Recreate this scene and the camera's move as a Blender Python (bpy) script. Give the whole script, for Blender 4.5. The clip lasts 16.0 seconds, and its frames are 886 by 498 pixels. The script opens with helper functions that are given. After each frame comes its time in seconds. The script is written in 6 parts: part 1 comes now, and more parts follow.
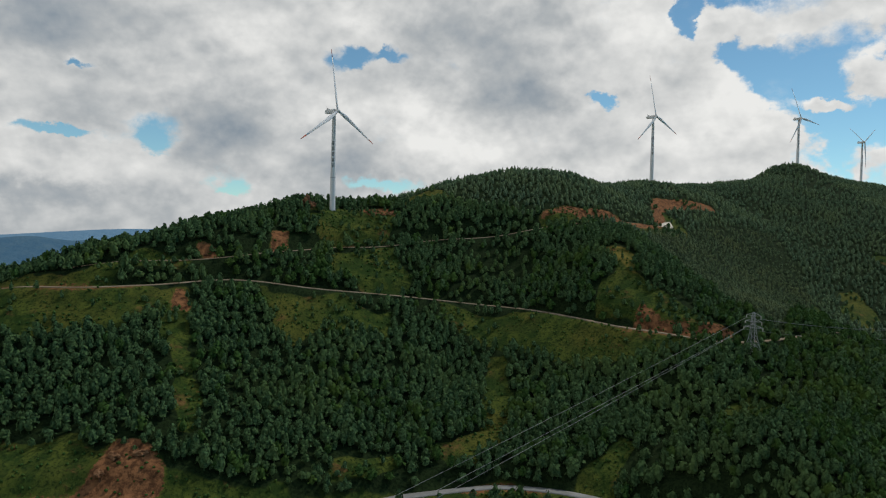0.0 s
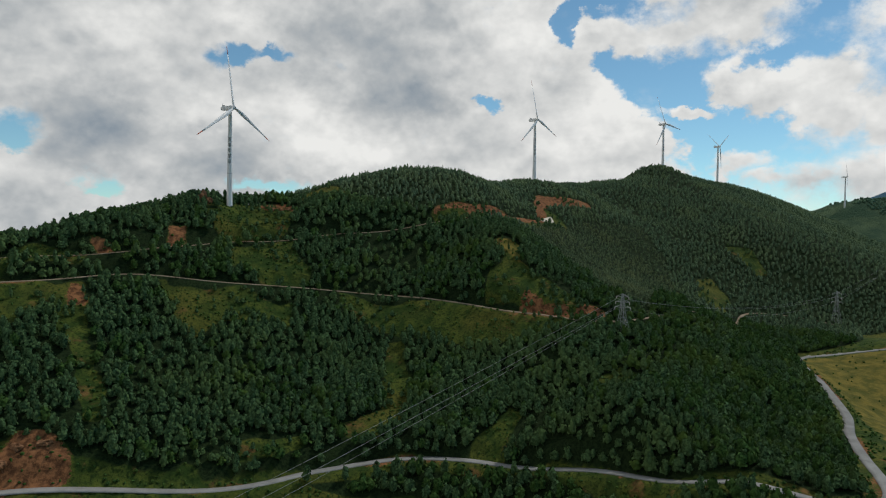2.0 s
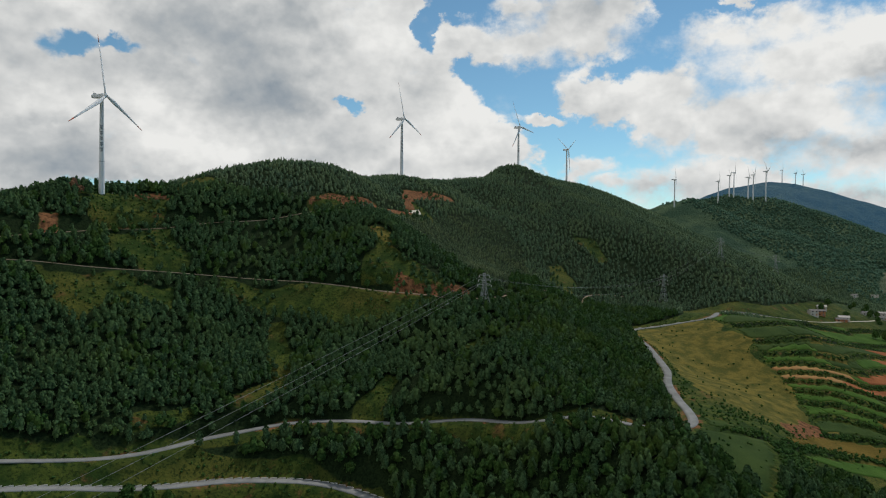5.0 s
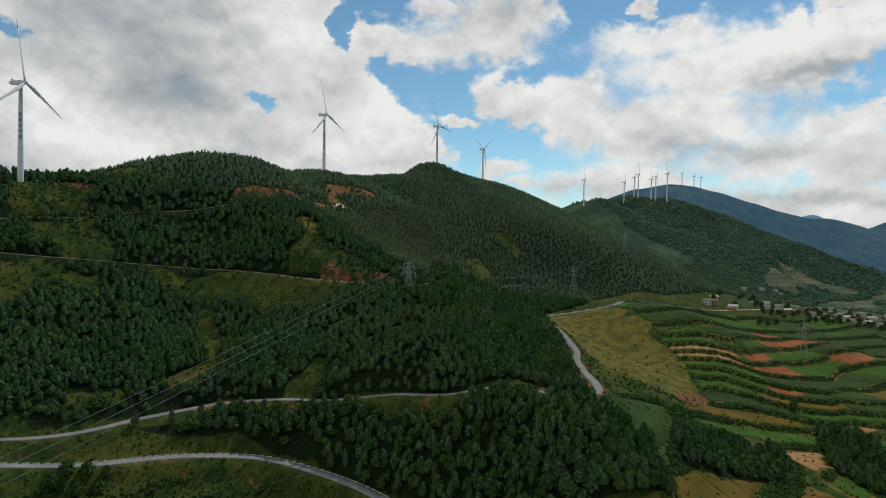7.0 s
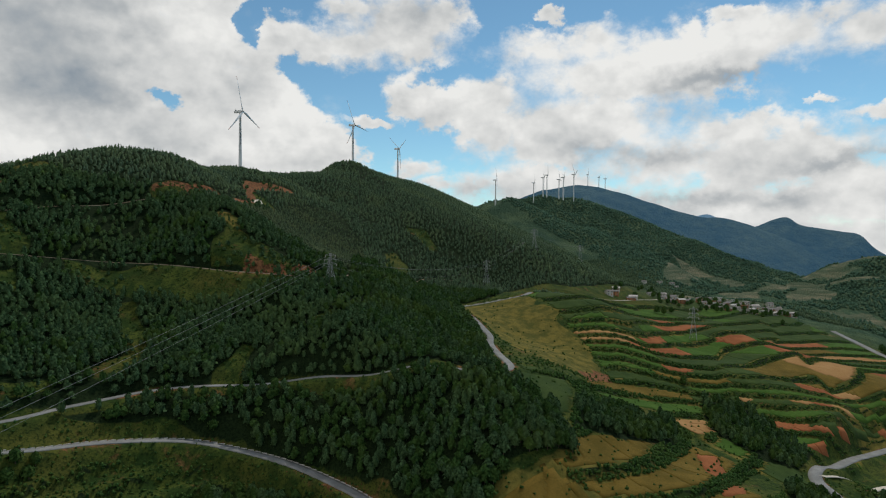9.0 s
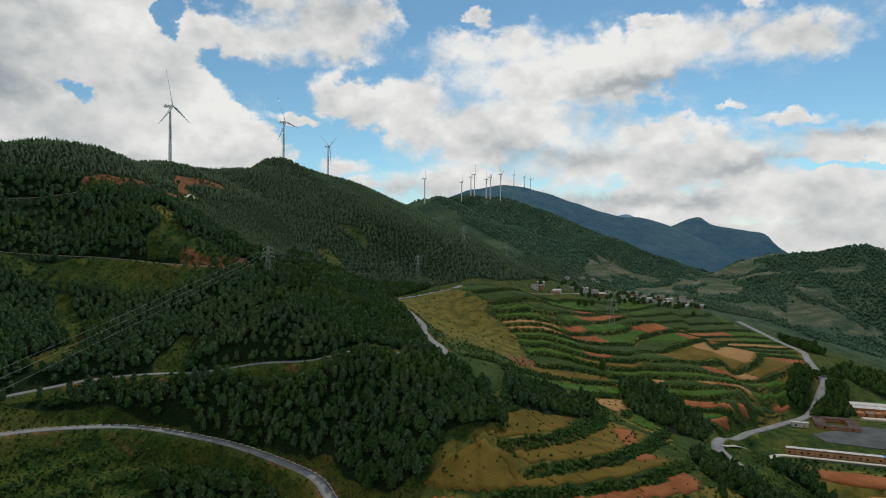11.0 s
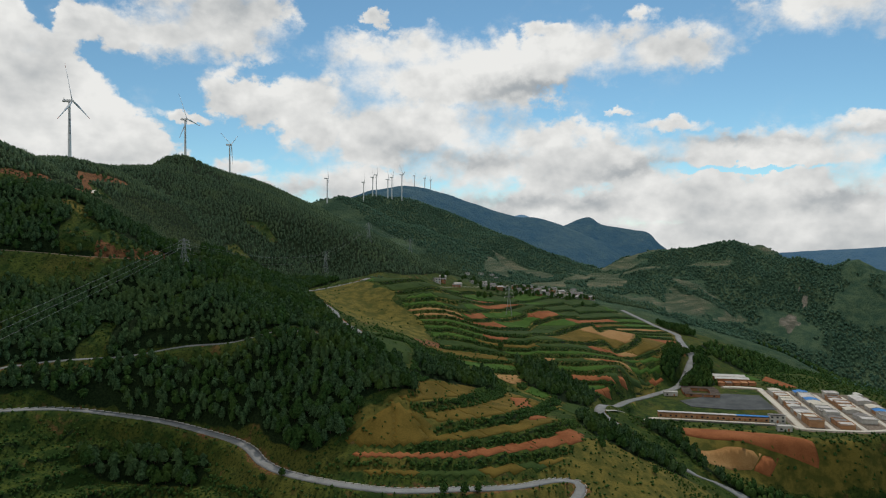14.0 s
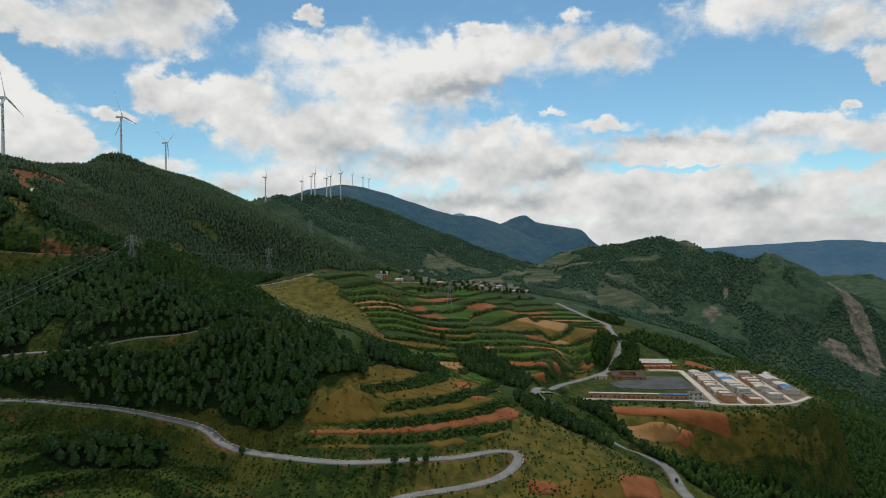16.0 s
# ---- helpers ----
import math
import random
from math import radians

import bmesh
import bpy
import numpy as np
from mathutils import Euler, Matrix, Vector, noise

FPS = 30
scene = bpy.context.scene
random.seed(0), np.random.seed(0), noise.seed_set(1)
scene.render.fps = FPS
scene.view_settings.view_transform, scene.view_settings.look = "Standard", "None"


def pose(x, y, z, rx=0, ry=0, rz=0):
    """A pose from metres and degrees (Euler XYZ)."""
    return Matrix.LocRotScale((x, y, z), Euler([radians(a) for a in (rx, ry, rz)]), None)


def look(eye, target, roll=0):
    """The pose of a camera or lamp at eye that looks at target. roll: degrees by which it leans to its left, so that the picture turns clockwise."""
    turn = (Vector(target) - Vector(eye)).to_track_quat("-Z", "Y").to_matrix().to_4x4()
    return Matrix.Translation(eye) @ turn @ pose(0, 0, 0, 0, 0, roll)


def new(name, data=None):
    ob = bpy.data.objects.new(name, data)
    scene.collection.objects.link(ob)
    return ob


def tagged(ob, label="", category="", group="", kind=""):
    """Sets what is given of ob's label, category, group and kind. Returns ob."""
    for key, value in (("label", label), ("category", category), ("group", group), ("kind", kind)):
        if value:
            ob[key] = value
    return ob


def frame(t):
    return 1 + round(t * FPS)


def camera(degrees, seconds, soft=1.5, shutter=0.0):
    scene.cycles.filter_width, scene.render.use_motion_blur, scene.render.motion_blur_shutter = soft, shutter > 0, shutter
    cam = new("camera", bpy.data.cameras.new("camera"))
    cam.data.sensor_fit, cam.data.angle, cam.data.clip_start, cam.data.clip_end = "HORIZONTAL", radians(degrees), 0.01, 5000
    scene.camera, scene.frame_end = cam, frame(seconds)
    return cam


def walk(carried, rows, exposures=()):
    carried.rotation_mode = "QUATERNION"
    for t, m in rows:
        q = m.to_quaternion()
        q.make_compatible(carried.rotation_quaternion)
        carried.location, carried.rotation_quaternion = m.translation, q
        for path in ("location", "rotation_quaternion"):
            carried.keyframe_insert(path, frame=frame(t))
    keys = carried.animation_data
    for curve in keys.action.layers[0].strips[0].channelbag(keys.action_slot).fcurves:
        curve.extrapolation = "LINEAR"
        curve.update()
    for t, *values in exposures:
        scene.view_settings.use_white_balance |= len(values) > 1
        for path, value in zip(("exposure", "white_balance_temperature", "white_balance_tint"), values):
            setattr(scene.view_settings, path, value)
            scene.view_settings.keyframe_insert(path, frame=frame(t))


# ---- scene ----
cam = camera(65.79, 16.0, soft=1.12)
PATH = [
    (0, 0, 0, -0, 88.405, -1.3, 0.037),
    (0.5, -1.8, -6.12, -1.1, 88.467, -1.296, -2.415),
    (1, -3.56, -12.1, -2.36, 88.54, -1.207, -4.781),
    (1.5, -5.03, -18.05, -3.88, 88.606, -1.023, -7.068),
    (2, -6.26, -24.02, -5.64, 88.709, -0.813, -9.192),
    (2.5, -7.77, -29.86, -7.53, 88.821, -0.684, -11.192),
    (3, -9.66, -35.62, -9.52, 88.938, -0.647, -13.133),
    (3.5, -12.06, -41.71, -11.5, 89.021, -0.565, -15.151),
    (4, -15.31, -47.96, -13.35, 89.04, -0.48, -17.124),
    (6.5, -35.76, -76.01, -21.75, 89.024, -0.742, -25.722),
    (7, -39.59, -81.27, -23.78, 89.071, -0.711, -27.643),
    (7.5, -43.55, -86.39, -25.6, 89.111, -0.653, -29.495),
    (8, -47.58, -91.34, -27.38, 89.153, -0.531, -31.361),
    (8.5, -51.64, -96.34, -28.96, 89.195, -0.421, -33.142),
    (9, -55.89, -101.42, -30.57, 89.235, -0.324, -34.842),
    (11.5, -80.38, -122.07, -36.72, 89.263, -0.354, -42.316),
    (12, -86.1, -126.88, -38.19, 89.308, -0.283, -43.74),
    (12.5, -92.09, -131.48, -39.5, 89.324, -0.22, -45.138),
    (13, -98.1, -135.87, -40.98, 89.355, -0.158, -46.513),
    (13.5, -104.06, -139.99, -42.42, 89.383, -0.071, -47.877),
    (14, -110.25, -143.94, -43.77, 89.393, 0.019, -49.231),
    (14.5, -116.63, -147.86, -44.83, 89.376, 0.118, -50.553),
    (15, -123.05, -151.78, -45.98, 89.376, 0.28, -51.851),
    (15.5, -129.63, -155.61, -47.07, 89.357, 0.416, -53.125),
    (16, -136.4, -159.23, -48.07, 89.313, 0.51, -54.422),
]
walk(cam, [(t, pose(x, y, z, rx, ry, rz)) for t, x, y, z, rx, ry, rz in PATH])

# ---- light ----
SUN_AZIMUTH, SUN_HEIGHT = 62.0, 52.0          # degrees, from +y towards +x
world = bpy.data.worlds.new("world")
scene.world = world
world.use_nodes = True


class Nodes:
    """A short hand for building node trees."""

    def __init__(self, tree):
        self.tree = tree
        tree.nodes.clear()

    def put(self, kind, ins=(), **props):
        node = self.tree.nodes.new(kind)
        for key, value in props.items():
            setattr(node, key, value)
        for key, value in dict(ins).items():
            self.feed(node.inputs[key], value)
        return node

    def feed(self, socket, value):
        if isinstance(value, bpy.types.NodeSocket):
            self.tree.links.new(value, socket)
        elif isinstance(value, bpy.types.Node):
            self.tree.links.new(value.outputs[0], socket)
        else:
            socket.default_value = value

    def math(self, op, a, b=0.0, c=0.0, clamp=False):
        return self.put("ShaderNodeMath", {0: a, 1: b, 2: c}, operation=op, use_clamp=clamp).outputs[0]

    def mix(self, f, a, b):
        node = self.put("ShaderNodeMix", {0: f, 6: a, 7: b}, data_type="RGBA")
        return node.outputs[2]

    def noise(self, vec, scale, detail=4.0, rough=0.55, distort=0.0):
        return self.put("ShaderNodeTexNoise", {"Vector": vec, "Scale": scale, "Detail": detail, "Roughness": rough, "Distortion": distort}).outputs[0]

    def span(self, v, a, b, c=0.0, d=1.0, smooth=True):
        return self.put("ShaderNodeMapRange", {0: v, 1: a, 2: b, 3: c, 4: d}, interpolation_type="SMOOTHSTEP" if smooth else "LINEAR").outputs[0]


def rgb(r, g, b):
    return (r, g, b, 1.0)


# clouds as azimuth, height, half width and half height in degrees
HIGH_CLOUDS = [(21.3, 16.1, 1.8, 1.6), (27.1, 15.7, 4.4, 1.8), (31.7, 11.6, 1.7, 1.7), (30.8, 17.1, 5.1, 3.2), (27.1, 18.4, 1.8, 1.0), (23.6, 16.1, 1.9, 1.4), (25.0, 14.8, 1.4, 0.6), (34.8, 11.2, 3.1, 1.9), (28.0, 9.7, 2.3, 0.5), (32.7, 5.9, 2.1, 0.8), (34.4, 4.7, 1.7, 0.7),
               (79.5, 17.0, 6.6, 1.9), (85.0, 15.3, 3.3, 2.0), (86.8, 12.2, 1.2, 1.3), (92.0, 15.0, 6.0, 4.0)]
MAIN_CLOUD = [(38.8, 8.9, 3.3, 2.1), (43.0, 15.4, 4.6, 1.7), (47.5, 15.6, 4.0, 1.9), (47.6, 13.2, 8.5, 3.0), (53.6, 13.7, 6.0, 3.2), (60.0, 14.9, 6.2, 2.3), (67.5, 14.9, 4.6, 1.7), (44.6, 18.2, 1.5, 0.6), (47.6, 9.0, 9.4, 3.8), (54.0, 6.9, 11.0, 2.9), (38.3, 11.2, 3.7, 2.1), (65.6, 17.4, 1.0, 0.6), (58.4, 17.0, 1.8, 0.7), (64.2, 16.2, 3.0, 1.0)]
LOW_CLOUDS = [(37.5, 4.6, 4.0, 1.4), (42.0, 4.2, 6.0, 2.4), (43.5, 8.6, 4.6, 3.0), (32.1, 5.4, 1.2, 0.9), (59.9, 6.6, 9.0, 1.9), (75.5, 6.3, 15.0, 2.1), (81.4, 8.0, 4.5, 1.1), (67.3, 8.9, 2.9, 0.5), (63.2, 9.9, 1.0, 0.4), (85.0, 9.4, 0.7, 0.4), (70.0, 2.5, 40.0, 2.8), (95.0, 6.0, 10.0, 3.0)]
GAPS = [(-8.0, 13.6, 2.0, 1.3), (-4.8, 13.6, 1.2, 0.7), (13.1, 11.1, 1.9, 1.2), (-29.7, 6.8, 3.4, 0.6), (-22.8, 6.3, 2.0, 1.7), (-28.5, 11.1, 0.9, 0.4), (-17.7, 3.2, 3.0, 0.8), (-5.0, 3.6, 4.2, 0.6), (19.0, 17.0, 1.2, 1.6), (73.4, 5.6, 5.1, 0.35), (85.0, 5.3, 2.4, 0.35)]
GREY_BASES = [(-29.9, 14.0, 6.7, 2.7), (4.1, 15.9, 8.8, 3.2), (-18.1, 7.9, 4.2, 2.6), (-6.5, 5.8, 4.2, 3.0), (7.0, 11.3, 3.7, 1.7), (-30.9, 2.1, 5.2, 0.9), (49.8, 7.2, 6.0, 0.8), (57.9, 3.4, 10.3, 0.8), (31.7, 18.1, 4.2, 1.5), (78.7, 3.1, 3.5, 0.8), (56.7, 12.4, 5.2, 0.6), (64.6, 5.8, 4.6, 0.6), (84.3, 15.2, 3.2, 0.9), (73.4, 7.7, 8.4, 0.5)]
BRIGHT_HEADS = [(-8.1, 17.0, 4.1, 1.2), (13.7, 15.7, 4.6, 2.5), (-16.1, 14.5, 3.0, 2.9), (-28.4, 4.2, 5.1, 1.9), (-10.7, 9.5, 5.0, 1.4), (2.0, 6.7, 6.1, 1.8), (22.3, 9.4, 3.6, 3.2), (-2.8, 9.6, 2.8, 1.8), (53.0, 15.2, 6.0, 1.6), (45.0, 13.5, 4.0, 2.0)]


def build_sky():
    n = Nodes(world.node_tree)
    where = n.put("ShaderNodeTexCoord").outputs["Generated"]
    x, y, z = n.put("ShaderNodeSeparateXYZ", {0: where}).outputs
    az = n.math("MULTIPLY", n.math("ARCTAN2", x, y), 180 / math.pi)
    el = n.math("MULTIPLY", n.math("ARCSINE", z), 180 / math.pi)

    def at(seed, up=0.0):
        return n.put("ShaderNodeCombineXYZ", {0: az, 1: n.math("MULTIPLY_ADD", el, 1.25, up), 2: seed})

    def lump(seed, scale, detail, rough, up=0.0):
        return n.math("SUBTRACT", n.noise(at(seed, up), scale, detail, rough), 0.5)
    # billows: the places are pushed about at two scales before the forms are laid down
    azw = n.math("ADD", az, n.math("ADD", n.math("MULTIPLY", lump(11.3, 0.16, 2.0, 0.5), 5.0), n.math("MULTIPLY", lump(5.1, 0.7, 6.0, 0.6), 2.6)))
    elw = n.math("ADD", el, n.math("ADD", n.math("MULTIPLY", lump(27.9, 0.16, 2.0, 0.5), 2.4), n.math("MULTIPLY", lump(8.7, 0.7, 6.0, 0.6), 2.0)))

    def round_(a0, e0, wa, we):
        u = n.math("DIVIDE", n.math("SUBTRACT", azw, a0), wa)
        v = n.math("DIVIDE", n.math("SUBTRACT", elw, e0), we)
        return n.math("ADD", n.math("MULTIPLY", u, u), n.math("MULTIPLY", v, v)), v

    def spots(forms):
        total = 0.0
        for form in forms:
            s, _ = round_(*form)
            total = n.math("ADD", n.math("EXPONENT", n.math("MULTIPLY", s, -1.1)), total)
        return total
    # the deck over the ridge ends along a slanting edge
    edge = n.math("MULTIPLY_ADD", n.math("MAXIMUM", n.math("SUBTRACT", 15.5, elw), 0.0), 0.95, 20.3)
    body = n.span(n.math("SUBTRACT", azw, edge), -3.0, 1.6, 0.85, -0.7)
    lift, weight = 0.0, 0.15
    for form in HIGH_CLOUDS + MAIN_CLOUD + LOW_CLOUDS:
        s, v = round_(*form)
        body = n.math("SMOOTH_MAX", body, n.math("SUBTRACT", 1.0, n.math("POWER", s, 0.5)), 0.25)
        w = n.math("EXPONENT", n.math("MULTIPLY", s, -1.6))
        weight, lift = n.math("ADD", w, weight), n.math("MULTIPLY_ADD", w, v, lift)
    body = n.math("MAXIMUM", body, n.span(el, 0.8, 3.2, 0.9, -1.0))
    body = n.math("MINIMUM", body, 0.9)
    body = n.math("SUBTRACT", body, n.math("MULTIPLY", spots(GAPS), 1.35))
    high = n.math("DIVIDE", lift, weight)
    fine = lump(3.7, 0.5, 9.0, 0.62)
    puffs = n.put("ShaderNodeTexVoronoi", {"Vector": n.put("ShaderNodeVectorMath", {0: at(1.9), 1: n.put("ShaderNodeTexNoise", {"Vector": at(4.4), "Scale": 0.8, "Detail": 4.0}).outputs["Color"]}, operation="ADD").outputs[0], "Scale": 0.42, "Detail": 2.5, "Roughness": 0.55, "Smoothness": 0.5}, feature="SMOOTH_F1", normalize=True).outputs["Distance"]
    puffs = n.math("SUBTRACT", 0.4, puffs)
    cover = n.math("ADD", body, n.math("ADD", n.math("MULTIPLY", fine, 1.3), n.math("MULTIPLY", puffs, 0.5)))
    # some rims are crisp, others thin out into wisps
    soft = n.span(lump(14.2, 0.13, 2.0, 0.5), -0.12, 0.15, 0.34, 1.05)
    alpha = n.span(n.math("DIVIDE", n.math("ADD", cover, 0.15), soft), 0.0, 1.0)
    wisp = n.math("MULTIPLY", n.span(lump(19.4, 0.22, 8.0, 0.65), 0.03, 0.25), 0.35)
    alpha = n.math("MAXIMUM", alpha, n.math("MULTIPLY", wisp, n.span(body, -0.9, 0.0)))
    # light from above: heads are bright, bases grey
    lit = n.math("SUBTRACT", lump(3.7, 0.42, 6.0, 0.55), lump(3.7, 0.42, 3.0, 0.5, 1.1))
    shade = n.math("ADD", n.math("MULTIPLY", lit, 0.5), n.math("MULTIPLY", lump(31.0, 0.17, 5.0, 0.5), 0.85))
    shade = n.math("ADD", shade, n.math("MULTIPLY", puffs, 0.36))
    shade = n.math("ADD", shade, n.math("MULTIPLY", fine, 0.16))
    shade = n.math("MULTIPLY_ADD", high, 0.14, shade)
    shade = n.math("SUBTRACT", shade, n.math("MULTIPLY", n.span(cover, 0.35, 1.2), 0.1))
    shade = n.math("SUBTRACT", shade, n.math("MULTIPLY", spots(GREY_BASES), 0.34))
    shade = n.math("MULTIPLY_ADD", spots(BRIGHT_HEADS), 0.3, shade)
    shade = n.math("ADD", shade, n.span(az, -40.0, 40.0, 0.56, 0.83, smooth=False))
    grey = n.put("ShaderNodeValToRGB", {0: shade})
    ramp = grey.color_ramp
    ramp.elements[0].position, ramp.elements[0].color = 0.1, rgb(0.24, 0.29, 0.34)
    ramp.elements[1].position, ramp.elements[1].color = 1.0, rgb(0.83, 0.83, 0.81)
    for place, tone in ((0.45, (0.43, 0.455, 0.47)), (0.72, (0.63, 0.64, 0.635))):
        ramp.elements.new(place).color = rgb(*tone)
    sky = n.put("ShaderNodeTexSky", sky_type="NISHITA", sun_disc=False, sun_elevation=radians(SUN_HEIGHT), sun_rotation=radians(SUN_AZIMUTH), altitude=2200.0, air_density=1.0, dust_density=0.3, ozone_density=1.0)
    tint = n.put("ShaderNodeMix", {0: 1.0, 6: sky.outputs[0], 7: rgb(0.77, 1.02, 0.97)}, data_type="RGBA", blend_type="MULTIPLY")
    blue = n.put("ShaderNodeBackground", {0: tint.outputs[2], 1: 0.1})
    cloud = n.put("ShaderNodeBackground", {0: grey, 1: 1.0})
    both = n.put("ShaderNodeMixShader", {0: alpha, 1: blue, 2: cloud})
    n.put("ShaderNodeOutputWorld", {0: both})


build_sky()
sun = new("sun", bpy.data.lights.new("sun", "SUN"))
sun.data.energy, sun.data.angle, sun.data.color = 1.9, radians(0.8), (1.0, 0.95, 0.86)
_s = Vector((math.sin(radians(SUN_AZIMUTH)) * math.cos(radians(SUN_HEIGHT)), math.cos(radians(SUN_AZIMUTH)) * math.cos(radians(SUN_HEIGHT)), math.sin(radians(SUN_HEIGHT))))
sun.matrix_world = look(_s * 1000, (0, 0, 0))


# ---- materials ----
def material(name, build, rough=0.9, gloss=0.04):
    m = bpy.data.materials.new(name)
    m.use_nodes = True
    n = Nodes(m.node_tree)
    shader = n.put("ShaderNodeBsdfPrincipled", {"Roughness": rough, "Specular IOR Level": gloss})
    n.put("ShaderNodeOutputMaterial", {0: shader})
    build(n, shader.inputs)
    return m


def spot(n):
    return n.put("ShaderNodeNewGeometry").outputs["Position"]


def bump(n, height, strength, distance):
    return n.put("ShaderNodeBump", {"Height": height, "Strength": strength, "Distance": distance})


def two_tone(a, b, scale, fine, strength=0.4, distance=0.3):
    """Two base colours in patches, with grain and relief."""
    def build(n, into):
        p = spot(n)
        f = n.math("ADD", n.math("MULTIPLY", n.noise(p, scale, 5.0, 0.6), 0.6), n.math("MULTIPLY", n.noise(p, fine, 6.0, 0.65), 0.4))
        n.feed(into["Base Color"], n.mix(n.span(f, 0.36, 0.64), rgb(*a), rgb(*b)))
        n.feed(into["Normal"], bump(n, n.noise(p, fine, 6.0, 0.65), strength, distance))
    return build


def foliage(dark, light, yellow, per="Random Per Island"):
    def build(n, into):
        geo = n.put("ShaderNodeNewGeometry")
        p = geo.outputs["Position"]
        pick = geo.outputs["Random Per Island"] if per == "Random Per Island" else n.put("ShaderNodeObjectInfo").outputs["Random"]
        base = n.mix(n.span(n.noise(p, 0.9, 4.0, 0.65), 0.36, 0.62), rgb(*dark), rgb(*light))
        stand = n.span(n.noise(p, 0.022, 3.0), 0.45, 0.68)
        base = n.mix(n.math("MULTIPLY", n.math("ADD", n.math("MULTIPLY", stand, 0.6), n.math("MULTIPLY", pick, 0.45)), 0.8), base, rgb(*yellow))
        n.feed(into["Base Color"], base)
        n.feed(into["Normal"], bump(n, n.noise(p, 3.5, 3.0, 0.7), 0.9, 0.35))
    return build


MAT = {}
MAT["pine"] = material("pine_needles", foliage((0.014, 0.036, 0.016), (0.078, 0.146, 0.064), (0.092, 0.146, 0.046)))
# ridge pines: same needles, paler and cooler, with haze put into the colour
MAT["far_pine"] = material("hazy_pine_needles", foliage((0.036, 0.07, 0.042), (0.115, 0.175, 0.1), (0.13, 0.175, 0.08)))
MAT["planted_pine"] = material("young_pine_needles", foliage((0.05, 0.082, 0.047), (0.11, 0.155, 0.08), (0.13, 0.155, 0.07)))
# paler, bluer leaves: the haze across the valley is in their base colour
MAT["distant_wood"] = material("hazy_distant_leaves", foliage((0.034, 0.08, 0.055), (0.075, 0.145, 0.095), (0.09, 0.145, 0.08)))
MAT["leaf"] = material("broad_leaves", foliage((0.013, 0.039, 0.012), (0.052, 0.116, 0.03), (0.076, 0.118, 0.024)))
MAT["bark"] = material("bark", two_tone((0.07, 0.05, 0.04), (0.14, 0.1, 0.08), 0.8, 6.0))
MAT["asphalt"] = material("worn_concrete_road", two_tone((0.19, 0.19, 0.18), (0.28, 0.28, 0.27), 0.12, 2.5, 0.2, 0.03), 0.85)
MAT["dirt"] = material("pale_dirt_track", two_tone((0.2, 0.15, 0.1), (0.32, 0.26, 0.19), 0.1, 1.6))
MAT["soil"] = material("red_soil", two_tone((0.2, 0.068, 0.026), (0.31, 0.115, 0.046), 0.05, 0.9))
MAT["pale_soil"] = material("pale_stubble", two_tone((0.27, 0.14, 0.05), (0.36, 0.21, 0.085), 0.05, 0.9))
MAT["scarp"] = material("weathered_red_rock", two_tone((0.13, 0.06, 0.03), (0.3, 0.16, 0.085), 0.35, 2.2, 0.9, 0.5))
MAT["crop"] = material("green_crop", two_tone((0.036, 0.082, 0.012), (0.064, 0.12, 0.02), 0.06, 1.1))
MAT["dark_crop"] = material("dark_green_crop", two_tone((0.026, 0.05, 0.013), (0.05, 0.078, 0.019), 0.06, 1.1))
MAT["gold"] = material("dry_golden_crop", two_tone((0.088, 0.066, 0.012), (0.165, 0.11, 0.023), 0.05, 1.0))
MAT["white"] = material("painted_steel", two_tone((0.74, 0.75, 0.75), (0.8, 0.8, 0.79), 0.06, 0.7, 0.05, 0.02), 0.45, 0.4)
MAT["letter"] = material("dark_lettering", two_tone((0.1, 0.12, 0.13), (0.16, 0.18, 0.19), 0.6, 3.0, 0.05, 0.02))
MAT["red_paint"] = material("faded_red_paint", two_tone((0.42, 0.1, 0.07), (0.52, 0.16, 0.1), 0.6, 3.0, 0.05, 0.02))
MAT["steel"] = material("galvanised_steel", two_tone((0.26, 0.27, 0.27), (0.38, 0.39, 0.39), 0.4, 3.0, 0.05, 0.02), 0.5, 0.3)
MAT["wire"] = material("aluminium_wire", two_tone((0.2, 0.21, 0.21), (0.3, 0.3, 0.3), 0.05, 1.0, 0.0, 0.01), 0.5)
MAT["facade"] = material("orange_washed_plaster", two_tone((0.4, 0.2, 0.1), (0.52, 0.3, 0.16), 0.2, 2.0, 0.1, 0.03))
MAT["brown_roof"] = material("dark_brown_tile_roof", two_tone((0.06, 0.045, 0.035), (0.13, 0.1, 0.08), 0.25, 2.0, 0.2, 0.05))
MAT["gravel"] = material("dark_gravel", two_tone((0.07, 0.075, 0.075), (0.12, 0.125, 0.12), 0.08, 1.5, 0.2, 0.05))
MAT["stone_wall"] = material("dark_stone_wall", two_tone((0.09, 0.085, 0.07), (0.17, 0.16, 0.14), 0.4, 2.5, 0.3, 0.06))
MAT["plaster"] = material("weathered_plaster", two_tone((0.46, 0.43, 0.38), (0.62, 0.6, 0.55), 0.25, 2.0, 0.1, 0.03))
MAT["brick"] = material("red_brick", two_tone((0.3, 0.13, 0.06), (0.46, 0.22, 0.11), 0.3, 3.0, 0.2, 0.03))
MAT["roof"] = material("pale_sheet_roof", two_tone((0.4, 0.36, 0.33), (0.62, 0.58, 0.53), 0.15, 1.5, 0.1, 0.03), 0.6)
MAT["blue_roof"] = material("blue_sheet_roof", two_tone((0.04, 0.16, 0.42), (0.07, 0.24, 0.52), 0.15, 1.5, 0.1, 0.03), 0.5)
